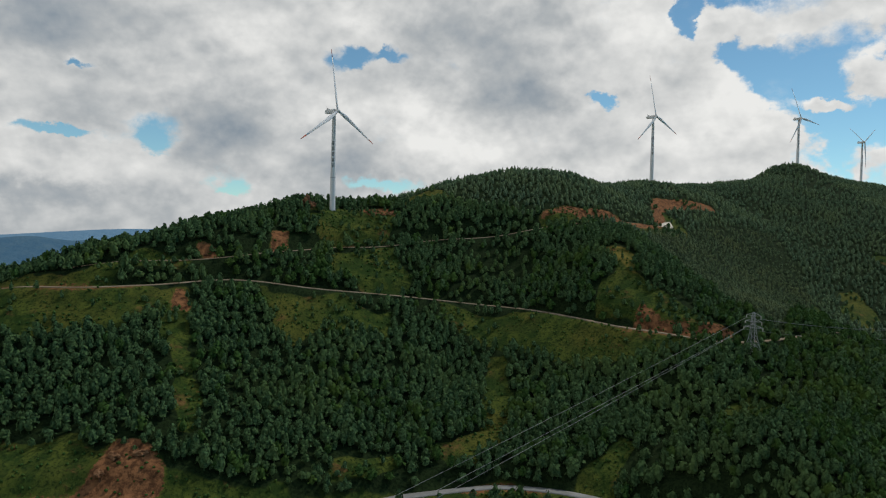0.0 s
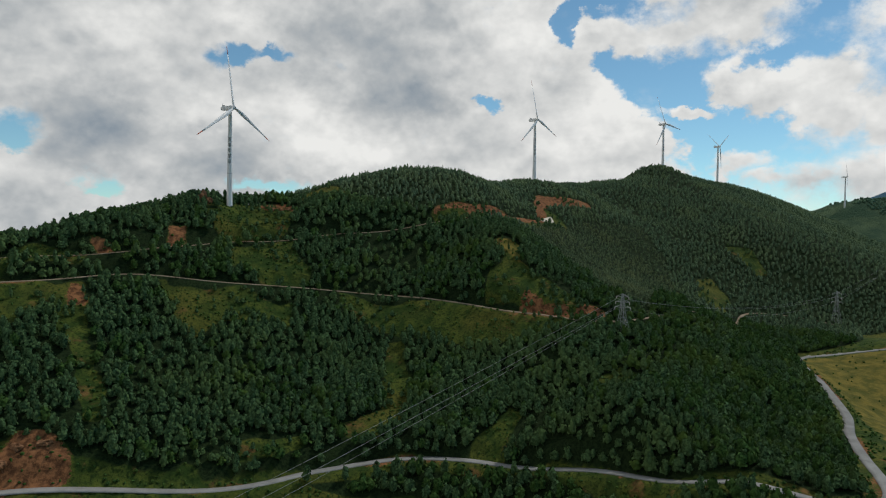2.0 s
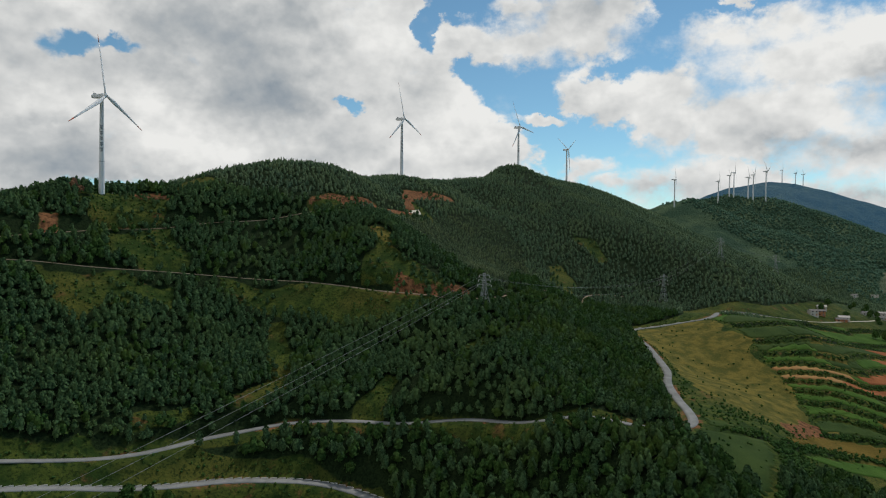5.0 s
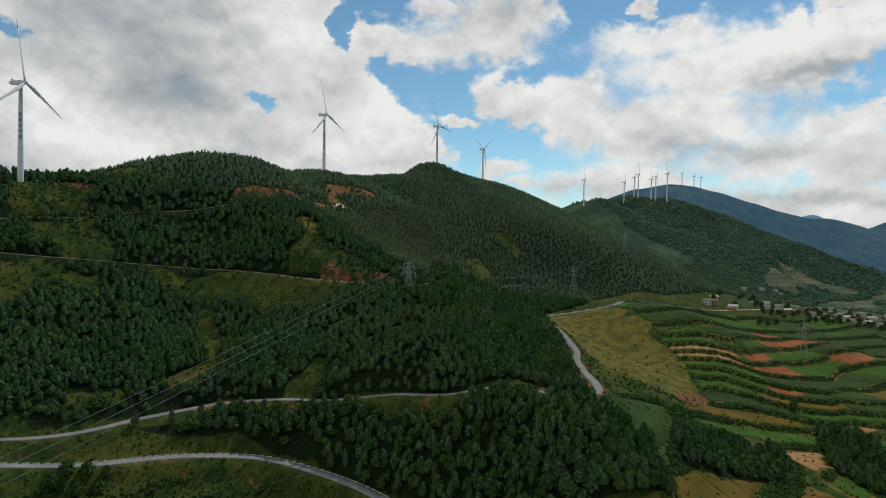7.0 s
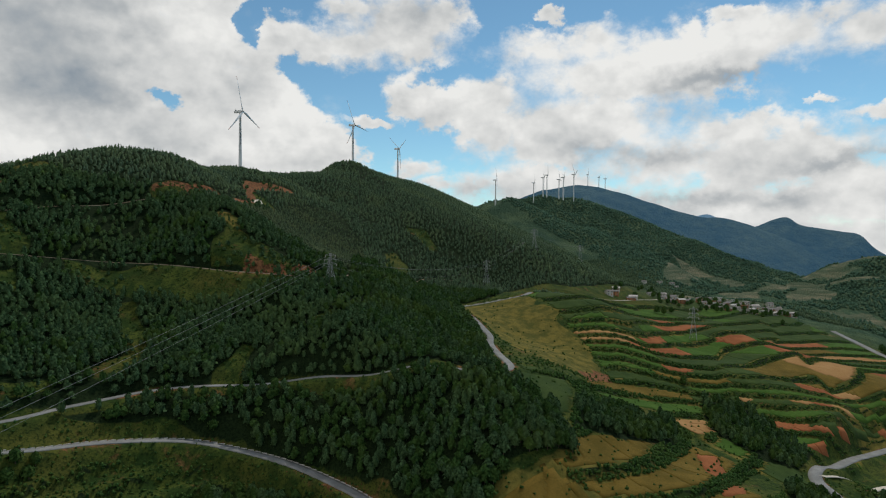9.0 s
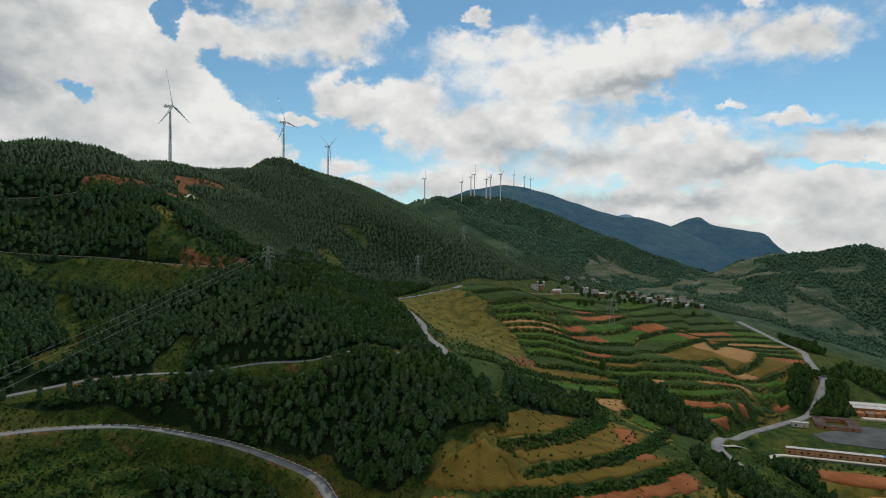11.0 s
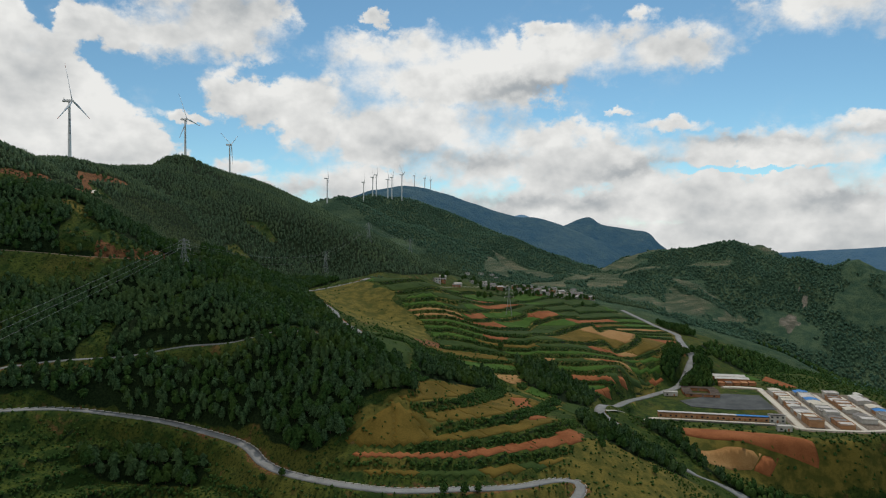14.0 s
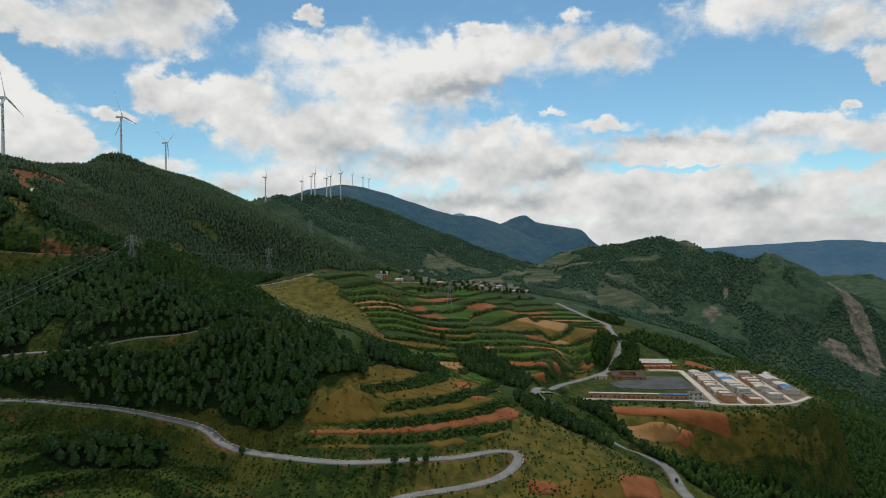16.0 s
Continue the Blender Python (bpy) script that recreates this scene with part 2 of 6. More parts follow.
MAT["grey_roof"] = material("grey_tile_roof", two_tone((0.16, 0.15, 0.14), (0.26, 0.24, 0.22), 0.3, 3.0, 0.2, 0.05))
MAT["glass"] = material("dark_window_glass", two_tone((0.02, 0.025, 0.03), (0.03, 0.035, 0.04), 0.5, 3.0, 0.0, 0.01), 0.1, 0.5)
MAT["paving"] = material("pale_concrete", two_tone((0.5, 0.45, 0.37), (0.64, 0.58, 0.48), 0.08, 1.2, 0.1, 0.03))
MAT["tyre"] = material("tyre_rubber", two_tone((0.015, 0.015, 0.015), (0.03, 0.03, 0.03), 2.0, 9.0))
MAT["car_paint"] = material("white_car_paint", two_tone((0.7, 0.7, 0.7), (0.76, 0.76, 0.76), 0.6, 4.0, 0.0, 0.01), 0.25, 0.5)


def ground_material():
    """Scrub and grass, with bare red earth, dry gold grass and near-black green ground where the ground's masks say so.
    """
    def build(n, into):
        p = spot(n)
        masks = n.put("ShaderNodeAttribute", attribute_name="cover", attribute_type="GEOMETRY")
        sep = n.put("ShaderNodeSeparateColor", {0: masks.outputs["Color"]})
        forest, soil, gold = sep.outputs
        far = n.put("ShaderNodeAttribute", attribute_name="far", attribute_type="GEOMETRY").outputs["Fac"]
        big, mid, fine = n.noise(p, 0.018, 5.0, 0.6), n.noise(p, 0.11, 5.0, 0.62), n.noise(p, 0.75, 6.0, 0.66)
        grass = n.mix(n.span(mid, 0.4, 0.62), rgb(0.026, 0.05, 0.011), rgb(0.073, 0.094, 0.018))
        grass = n.mix(n.math("MULTIPLY", n.span(big, 0.45, 0.65), 0.6), grass, rgb(0.112, 0.102, 0.022))
        grass = n.mix(n.math("MULTIPLY", n.span(fine, 0.48, 0.62), 0.85), grass, rgb(0.014, 0.03, 0.008))
        earth = n.mix(n.span(n.noise(p, 0.3, 6.0, 0.7), 0.36, 0.62), rgb(0.075, 0.036, 0.018), rgb(0.25, 0.115, 0.052))
        grass = n.mix(n.math("MULTIPLY", n.span(n.noise(p, 0.06, 6.0, 0.7), 0.58, 0.68), 0.55), grass, earth)
        dry = n.mix(n.span(mid, 0.38, 0.62), rgb(0.078, 0.08, 0.018), rgb(0.165, 0.132, 0.03))
        dry = n.mix(n.math("MULTIPLY", n.span(fine, 0.55, 0.68), 0.5), dry, rgb(0.05, 0.06, 0.016))
        # near-black green wherever the forest mask is set, terrace banks included
        dark_ground = n.mix(n.span(fine, 0.4, 0.6), rgb(0.008, 0.016, 0.006), rgb(0.018, 0.032, 0.011))
        # far woodland, lightened and blued: haze mixed into the base colour
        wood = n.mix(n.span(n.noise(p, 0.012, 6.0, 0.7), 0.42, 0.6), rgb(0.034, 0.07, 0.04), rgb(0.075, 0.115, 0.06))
        z = n.put("ShaderNodeSeparateXYZ", {0: p}).outputs[2]
        along = n.put("ShaderNodeCombineXYZ", {0: n.math("MULTIPLY", n.put("ShaderNodeSeparateXYZ", {0: p}).outputs[0], 0.006), 1: n.math("MULTIPLY", n.put("ShaderNodeSeparateXYZ", {0: p}).outputs[1], 0.006), 2: n.math("MULTIPLY", z, 0.16)})
        strips = n.span(n.noise(along, 1.0, 4.0, 0.7), 0.4, 0.6)
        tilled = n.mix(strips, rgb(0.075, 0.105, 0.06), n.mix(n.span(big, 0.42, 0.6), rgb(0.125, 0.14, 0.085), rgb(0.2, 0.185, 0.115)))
        edge = n.math("MULTIPLY", n.math("SUBTRACT", mid, 0.5), 0.9)

        def soft(mask):
            return n.span(n.math("ADD", mask, edge), 0.4, 0.62)
        # far scrub colour, also carrying painted haze
        hazed_shrubs = n.mix(n.span(n.noise(p, 0.035, 7.0, 0.7), 0.38, 0.62), rgb(0.038, 0.082, 0.05), rgb(0.085, 0.13, 0.07))
        grass = n.mix(far, grass, hazed_shrubs)
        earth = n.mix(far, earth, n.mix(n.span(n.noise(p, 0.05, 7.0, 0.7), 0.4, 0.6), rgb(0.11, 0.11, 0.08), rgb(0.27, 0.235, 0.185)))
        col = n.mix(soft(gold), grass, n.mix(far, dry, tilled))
        col = n.mix(n.span(n.math("ADD", soil, n.math("ADD", edge, n.math("MULTIPLY", n.math("SUBTRACT", fine, 0.5), 1.2))), 0.4, 0.62), col, earth)
        trodden = n.mix(n.span(fine, 0.4, 0.6), rgb(0.13, 0.105, 0.08), rgb(0.26, 0.21, 0.16))
        col = n.mix(soft(masks.outputs["Alpha"]), col, trodden)
        col = n.mix(soft(forest), col, n.mix(far, dark_ground, wood))
        n.feed(into["Base Color"], col)
        n.feed(into["Normal"], bump(n, n.math("ADD", n.math("MULTIPLY", fine, 0.5), mid), 0.7, n.math("ADD", 1.2, n.math("MULTIPLY", far, 9.0))))
    return material("hillside", build)


MAT["ground"] = ground_material()


# ---- the lie of the land ----
# --- landform control: x, y, z in metres ---
CREST = [(-330,410,-39),(-250,392,-35),(-187,387,-17),(-156,417,-7),(-129,441,7),(-103,481,19),(-98,482,18),(-80,492,9),(-45,540,22),
    (-12,570,34),(21,590,46),(71,606,53),(114,620,52),(169,679,46),(220,732,56),(300,806,60),(370,862,68),(405,887,71),(432,908,78),(454,924,86),(480,938,88),(501,950,85),(540,970,82),(594,1000,80),(700,1150,94)]
REAR = [(-150,520,-15),(-60,580,0),(-80,640,-30),(20,680,15),(0,760,-20),(110,720,28),(-220,480,-40),(200,840,25),(330,950,35),(480,1060,50),(620,1250,50)]
SHOULDER = [(-138,412,-16),(-110,461,-8),(-46,471,-9),(-11,501,10),(-57,443,-23),(52,532,24),(103,547,22),(54,469,-34),(113,461,-10),(201,623,13),
    (331,771,33),(430,789,39),(437,670,-12),(490,660,-11),(647,801,6),(466,612,-52),(592,615,-50),(676,637,-60),(379,551,-80),(480,571,-84),(672,594,-86),(760,1000,40),(820,800,-45),(280,640,-8),(250,540,-42),(185,485,-34),(215,530,-30),(120,468,-8),(132,440,-24)]
UPPER_ROAD = [(-420,400,-40),(-330,382,-36),(-233,364,-31),(-190,368,-32),(-141,385,-36),(-115,390,-36),(-64,413,-37),(4,433,-47),(60,425,-49),(110,400,-53),(136,385,-56),(177,393,-59),(215,412,-58),(245,428,-56),(330,470,-92),(366,480,-95),(439,444,-84)]
FACE = [(-141,362,-44),(-102,366,-60),(-70,311,-92),(34,399,-78),(72,383,-82),(32,374,-92),(-8,348,-96),(45,328,-103),(99,293,-104),(138,310,-88),(141,282,-69),(191,311,-91),(150,218,-88),(128,299,-92),(182,267,-104),(-22,312,-109),(-122,267,-95),(-205,320,-70),(-178,278,-95),(-230,345,-48),(-300,330,-70)]
LOWER_ROAD = [(-220,235,-112),(-122,262,-112),(-60,272,-121),(-37,280,-123),(30,300,-122),(70,290,-119),(130,245,-112),(170,212,-106),(199,200,-104),(225,235,-106),(250,270,-106),(269,305,-105),(310,380,-99),(336,432,-96)]
FOOT = [(51,279,-128),(93,264,-120),(121,236,-122),(110,204,-130),(143,152,-114),(138,175,-122),(102,237,-124),(45,270,-139),(53,262,-147),(98,188,-149),(31,225,-167),(75,192,-166),(117,89,-157),(134,131,-136),(225,34,-180),(300,33,-186),(217,49,-172),
    (207,148,-129),(221,160,-122),(253,208,-115),(179,126,-130),(241,193,-120),(-120,180,-160),(-60,200,-160),(0,120,-185),(0,0,-215),(-150,-150,-235),(-300,100,-190),(150,-60,-215)]
FIELDS = [(634,332,-126),(660,397,-133),(617,191,-158),(600,163,-178),(560,165,-172),(320,285,-118),(355,343,-118),(342,262,-133),(305,184,-146),(277,127,-157),(259,88,-153),(306,141,-157),(379,170,-163),(418,209,-160),(437,231,-150),(458,156,-165),(478,136,-168),(425,297,-121),(460,318,-127),(453,348,-92),(487,245,-140),(457,156,-180),(648,200,-158),(560,300,-143),(700,331,-155),(650,450,-135),(800,450,-150)]
VILLAGE = [(873,525,-146),(905,491,-146),(928,640,-125),(989,721,-132),(1054,624,-134),(811,207,-178),(838,266,-175),(885,213,-182),(997,208,-215),(1103,130,-254),(910,51,-246),(363,12,-220)]
VALLEY = [(1191,177,-245),(1217,558,-158),(1615,546,-140),(1986,476,-215),(2035,1120,-130),(1877,1581,-40),(2435,534,-300),(1600,250,-330),(1300,-50,-370),(900,-200,-380),(1500,900,-160),(1400,1200,-110),(1200,1000,-120),(1000,900,-110),(1250,1700,20),(1000,1350,10),(300,-250,-300)]
BACK = [(-700,500,-160),(-500,900,-220),(-100,900,-60),(100,1100,-40),(400,1400,0),(800,1700,20),(-700,100,-200),(-300,-400,-300),(500,-600,-420),(1500,-700,-480)]
LOWER = [(-90,60,-205),(-190,45,-150)]
NODES = np.array(CREST+REAR+SHOULDER+UPPER_ROAD+FACE+LOWER_ROAD+FOOT+FIELDS+VILLAGE+VALLEY+BACK+LOWER,float)
C2 = 30.0**2
def kern(d2): return np.sqrt(d2+C2)
def fit(nodes,lam=4.0):
    xy=nodes[:,:2]; n=len(xy)
    A=kern(((xy[:,None]-xy[None])**2).sum(-1))
    # multiquadric is conditionally negative definite: smoothing enters with the opposite sign
    A=A-lam*np.eye(n)
    M=np.zeros((n+1,n+1)); M[:n,:n]=A; M[:n,n]=1; M[n,:n]=1
    return np.linalg.solve(M,np.append(nodes[:,2],0))
WGT = fit(NODES)
def near_height(x,y):
    x=np.asarray(x,float); out=np.full(x.shape,WGT[-1])
    for (a,b,_),w in zip(NODES,WGT): out=out+w*kern((x-a)**2+(y-b)**2)
    return out
# far ranges: crest nodes with a fall on either side
RANGES = [
    ([(1430, 1790, 70), (1535, 1700, 107), (1593, 1646, 119), (1657, 1583, 108), (1712, 1524, 84), (1779, 1448, 18), (1820, 1350, -60)], 0.42),
    ([(1000, 1520, 0), (1110, 1465, 45), (1143, 1442, 68), (1180, 1412, 83), (1210, 1387, 88), (1252, 1349, 62), (1310, 1293, 30), (1350, 1200, -40)], 0.45),
    ([(1940, 860, -110), (1971, 782, -83), (1998, 719, -56), (2025, 650, -47), (2050, 579, -46), (2072, 509, -66), (2087, 457, -88), (2110, 380, -130)], 0.42),
    ([(1930, 440, -125), (1956, 365, -106), (1977, 272, -111), (1986, 229, -101), (1990, 203, -124), (1997, 159, -124), (2003, 119, -144), (2007, 81, -171), (2011, 46, -208), (2015, -6, -291)], 0.62),
]
FAR_RANGES = {
    'blue_mountain': [(2281, 2509, 195), (2364, 2430, 228), (2486, 2307, 246), (2603, 2176, 204), (2715, 2039, 144), (2820, 1895, 89), (2917, 1747, 64)],
    'peaks': [(3100, 1980, 30), (3205, 1852, 40), (3254, 1769, 78), (3285, 1713, 90), (3314, 1658, 51), (3385, 1518, 23), (3424, 1433, 3), (3460, 1349, -83)],
    'knob': [(3480, 2520, 80), (3527, 2455, 109), (3569, 2394, 127), (3590, 2363, 131), (3621, 2317, 108), (3661, 2255, 77)],
    'mesa': [(4300, 1400, -140), (4386, 1121, -119), (4452, 860, -98), (4510, 547, -79), (4543, 280, -61), (4558, 61, -82), (4500, -300, -120)],
    'west_far': [(-2900, 3700, -90), (-2687, 3856, -70), (-2554, 3946, -83), (-2411, 4034, -70), (-2180, 4164, -52), (-2042, 4233, -42), (-1806, 4339, -33), (-1619, 4412, -18), (-1300, 4500, -40)],
    'west': [(-2600, 3300, -120), (-2401, 3446, -105), (-2282, 3526, -89), (-2155, 3605, -81), (-2019, 3683, -100), (-1824, 3783, -97), (-1500, 3850, -130)],
}
def ridge(x,y,nodes,slope):
    best=np.full(np.shape(x),-1e9)
    for (x0,y0,z0),(x1,y1,z1) in zip(nodes,nodes[1:]):
        dx,dy=x1-x0,y1-y0; t=np.clip(((x-x0)*dx+(y-y0)*dy)/(dx*dx+dy*dy),0,1)
        d=np.hypot(x-x0-t*dx,y-y0-t*dy)
        best=np.maximum(best,z0+t*(z1-z0)-slope*(np.sqrt(d*d+900)-30))
    return best
SHELF = [(432,118),(450,128),(560,150),(640,132),(715,112),(765,60),(700,-30),(570,-85),(490,-45),(446,30)]
def shelf(x,y):
    # the level ground that the settlement stands on
    out=np.zeros(np.shape(x)); box=(x>400)&(x<800)&(y>-120)&(y<180)
    if not np.any(box): return out
    if np.ndim(x): full=box; x,y=x[box],y[box]
    odd=np.zeros(np.shape(x),bool); best=np.full(np.shape(x),1e9)
    for (x0,y0),(x1,y1) in zip(SHELF,SHELF[1:]+SHELF[:1]):
        dx,dy=x1-x0,y1-y0; t=np.clip(((x-x0)*dx+(y-y0)*dy)/(dx*dx+dy*dy),0,1)
        best=np.minimum(best,np.hypot(x-x0-t*dx,y-y0-t*dy))
        odd^=((y0>y)!=(y1>y))&(x<(x1-x0)*(y-y0)/(y1-y0)+x0)
    d=np.where(odd,best,-best); t=np.clip((d+26)/30,0,1)
    if not np.ndim(out): return t*t*(3-2*t)
    out[full]=t*t*(3-2*t)
    return out
def height(x,y):
    x=np.asarray(x,float);y=np.asarray(y,float)
    r=np.hypot(x-300,y-300)
    h=near_height(x,y); k=np.clip((r-2300)/1200,0,1); h=h*(1-k)+(-260)*k
    for nodes,s in RANGES: h=np.maximum(h,ridge(x,y,nodes,s))
    h=h+12.0*np.exp(-(((x-462)**2+(y-930)**2)/36.0**2)**1.6)
    k=shelf(x,y)
    return h*(1-k)-197.0*k



def lattice(ix, iy, seed):
    """A random number from 0 to 1 for each lattice point."""
    h = np.sin(ix * 127.1 + iy * 311.7 + seed * 74.7) * 43758.5453
    return h - np.floor(h)


def rough(x, y, size, seed, octaves=4):
    """Smooth noise from about -1 to 1, with features of that size."""
    total, amp, norm = 0.0, 1.0, 0.0
    for o in range(octaves):
        u, v = x / size, y / size
        i, j = np.floor(u), np.floor(v)
        f, g = u - i, v - j
        f, g = f * f * (3 - 2 * f), g * g * (3 - 2 * g)
        a, b = lattice(i, j, seed + o), lattice(i + 1, j, seed + o)
        c, d = lattice(i, j + 1, seed + o), lattice(i + 1, j + 1, seed + o)
        total = total + amp * ((a * (1 - f) + b * f) * (1 - g) + (c * (1 - f) + d * f) * g - 0.5) * 2
        norm, amp, size = norm + amp, amp * 0.5, size * 0.5
    return total / norm


def smooth(e0, e1, v):
    t = np.clip((v - e0) / (e1 - e0), 0, 1)
    return t * t * (3 - 2 * t)


def inside(x, y, ring, soft=4.0):
    """1 well inside the ring, 0 outside, with a soft edge."""
    x, y = np.asarray(x, float), np.asarray(y, float)
    odd, best = np.zeros(x.shape, bool), np.full(x.shape, 1e9)
    for (x0, y0), (x1, y1) in zip(ring, ring[1:] + ring[:1]):
        dx, dy = x1 - x0, y1 - y0
        t = np.clip(((x - x0) * dx + (y - y0) * dy) / (dx * dx + dy * dy + 1e-9), 0, 1)
        best = np.minimum(best, np.hypot(x - x0 - t * dx, y - y0 - t * dy))
        if y0 != y1:
            odd ^= ((y0 > y) != (y1 > y)) & (x < (x1 - x0) * (y - y0) / (y1 - y0) + x0)
    return smooth(-soft, soft, np.where(odd, best, -best))


def spline(points, gap):
    """A smooth line through the points, as evenly spaced places."""
    p = np.array(points, float)
    p = np.vstack([2 * p[0] - p[1], p, 2 * p[-1] - p[-2]])
    out = []
    for i in range(1, len(p) - 2):
        steps = max(2, int(np.linalg.norm(p[i + 1] - p[i]) / (gap * 0.5)))
        t = np.linspace(0, 1, steps, endpoint=False)[:, None]
        out.append(0.5 * (2 * p[i] + (p[i + 1] - p[i - 1]) * t + (2 * p[i - 1] - 5 * p[i] + 4 * p[i + 1] - p[i + 2]) * t**2 + (3 * p[i] - p[i - 1] - 3 * p[i + 1] + p[i + 2]) * t**3))
    line = np.vstack(out + [p[-2][None]])
    s = np.r_[0, np.cumsum(np.linalg.norm(np.diff(line, axis=0), axis=1))]
    at = np.linspace(0, s[-1], max(3, int(s[-1] / gap)))
    return np.stack([np.interp(at, s, line[:, k]) for k in range(line.shape[1])], 1)


# roads: name -> width, surface, line in plan
ROADS = {
    "upper_road": (4.2, "dirt", [(-420, 400), (-330, 385), (-250, 368), (-200, 364), (-164, 374), (-130, 395), (-76, 411), (-22, 432), (36, 441), (76, 421), (112, 399), (149, 386), (177, 393), (215, 412), (245, 427)]),
    "loop_road": (5.0, "asphalt", [(600, 515), (517, 522), (470, 480), (439, 446), (417, 436), (390, 448), (358, 452), (336, 434), (322, 405), (310, 372), (284, 322), (258, 288), (240, 258), (226, 232), (212, 212), (196, 203), (172, 205), (146, 222), (125, 250), (97, 275), (66, 298), (37, 308), (16, 309), (-13, 301), (-32, 291), (-51, 282), (-80, 272), (-120, 262), (-200, 250), (-320, 240)]),
    "valley_road": (5.8, "asphalt", [(-180, 238), (-110, 252), (-70, 262), (-50, 266), (-27, 272), (-2, 278), (25, 277), (46, 270), (61, 258), (73, 242), (85, 218), (94, 190), (96, 170), (92, 150), (94, 127), (104, 100), (120, 79), (150, 62), (176, 53), (205, 49), (218, 44), (210, 37), (180, 34), (150, 40), (120, 52), (90, 60), (40, 60)]),
    "main_road": (8.0, "asphalt", [(300, -60), (350, -18), (378, -2), (390, 10), (386, 26), (372, 38), (362, 70), (370, 100), (383, 117), (420, 129), (463, 137), (535, 143), (581, 139), (605, 140), (650, 148), (695, 161), (752, 194), (806, 222), (850, 244), (960, 330), (1040, 420)]),
    "ridge_track": (3.5, "dirt", [(-260, 380), (-200, 385), (-153, 402), (-136, 410), (-120, 418), (-100, 436), (-73, 456), (-30, 476), (15, 494), (60, 509), (99, 521), (134, 546), (172, 582), (192, 604)]),
    "village_lane": (4.5, "paving", [(517, 524), (572, 513), (683, 538), (800, 575), (900, 620), (1000, 670)]),
    "hill_track": (3.5, "dirt", [(245, 427), (290, 470), (340, 520), (380, 560), (451, 562), (470, 554)]),
}


def plain_height(x, y):
    """The ground before roads and terraces are cut into it."""
    h = height(x, y)
    r = np.hypot(x - 200, y - 200)
    far = smooth(1000, 1700, r)
    gullies = (1 - np.abs(rough(x, y, 330, 17, 4)) * 2.2) * 34 - 20
    return h + rough(x, y, 70, 3) * (2.0 + np.clip((r - 500) / 150, 0, 10)) + rough(x, y, 16, 9, 3) * 0.9 + far * gullies


LINES = {}
for _name, (_w, _m, _line) in ROADS.items():
    _xy = spline(_line, 4.0)
    _z = height(_xy[:, 0], _xy[:, 1])
    _z = _z - {"upper_road": 2.2, "ridge_track": 3.6, "loop_road": 1.0}.get(_name, 0.0)
    for _ in range(12):
        _z[1:-1] = (_z[:-2] + _z[1:-1] * 2 + _z[2:]) / 4
    LINES[_name] = np.column_stack([_xy, _z])

CLEARINGS = {
    "meadow_a": [(-92, 476), (-55, 500), (-37, 493), (-40, 476), (-74, 460), (-88, 461)],
    "meadow_b": [(-74, 446), (-34, 469), (-22, 445), (-28, 433), (-56, 424), (-75, 427)],
    "meadow_c": [(-8, 560), (3, 530), (-19, 518), (-36, 518)],
    "turbine_pad": [(-105, 480), (-85, 502), (-60, 512), (-52, 500), (-80, 484)],
    "spur_strip": [(110, 476), (122, 470), (125, 439), (144, 416), (157, 407), (172, 397), (159, 387), (140, 391), (128, 405), (116, 405), (95, 416), (97, 436), (110, 445)],
    "scrub_a": [(-3, 429), (50, 430), (100, 404), (133, 384), (171, 380), (119, 378), (87, 380), (54, 403), (25, 412), (11, 419)],
    "gully_a": [(31, 403), (44, 404), (38, 356), (29, 325), (17, 320), (23, 369)],
    "gully_b": [(-153, 377), (-138, 382), (-127, 352), (-115, 313), (-107, 293), (-117, 290), (-130, 326), (-141, 354)],
    "scrub_b": [(-320, 372), (-150, 377), (-136, 380), (-141, 354), (-167, 336), (-190, 337), (-320, 335)],
    "scrub_c": [(-102, 393), (-55, 410), (-28, 411), (-29, 393), (-58, 387), (-80, 371), (-95, 381)],
    "patch_a": [(-47, 305), (-24, 317), (-19, 311), (-26, 304), (-47, 295)],
    "patch_b": [(1, 334), (19, 336), (23, 321), (18, 316), (1, 320)],
    "patch_c": [(-70, 282), (-64, 290), (-58, 287), (-64, 281)],
    "patch_d": [(-260, 290), (-180, 285), (-151, 282), (-138, 275), (-135, 260), (-260, 250)],
    "bank_front": [(70, 511), (104, 524), (136, 535), (168, 549), (190, 571), (182, 579), (162, 560), (134, 545), (104, 534), (70, 521)],
    "platform": [(176, 590), (186, 578), (216, 604), (216, 626), (200, 634), (190, 612)],
    "grass_cap": [(420, 668), (440, 664), (443, 630), (428, 618)],
    "west_bank": [(-210, 372), (-195, 382), (-168, 404), (-150, 410), (-148, 398), (-170, 384), (-195, 368)],
    "spur_scrub": [(130, 330), (150, 340), (165, 320), (150, 300), (135, 310)],
    "leafy_gap": [(60, 300), (72, 318), (84, 330), (90, 322), (72, 296)],
    "flank_gap": [(330, 560), (352, 600), (372, 610), (366, 570), (345, 545)],
    "old_terrace": [(255, 470), (290, 500), (305, 560), (270, 540), (250, 490)],
}
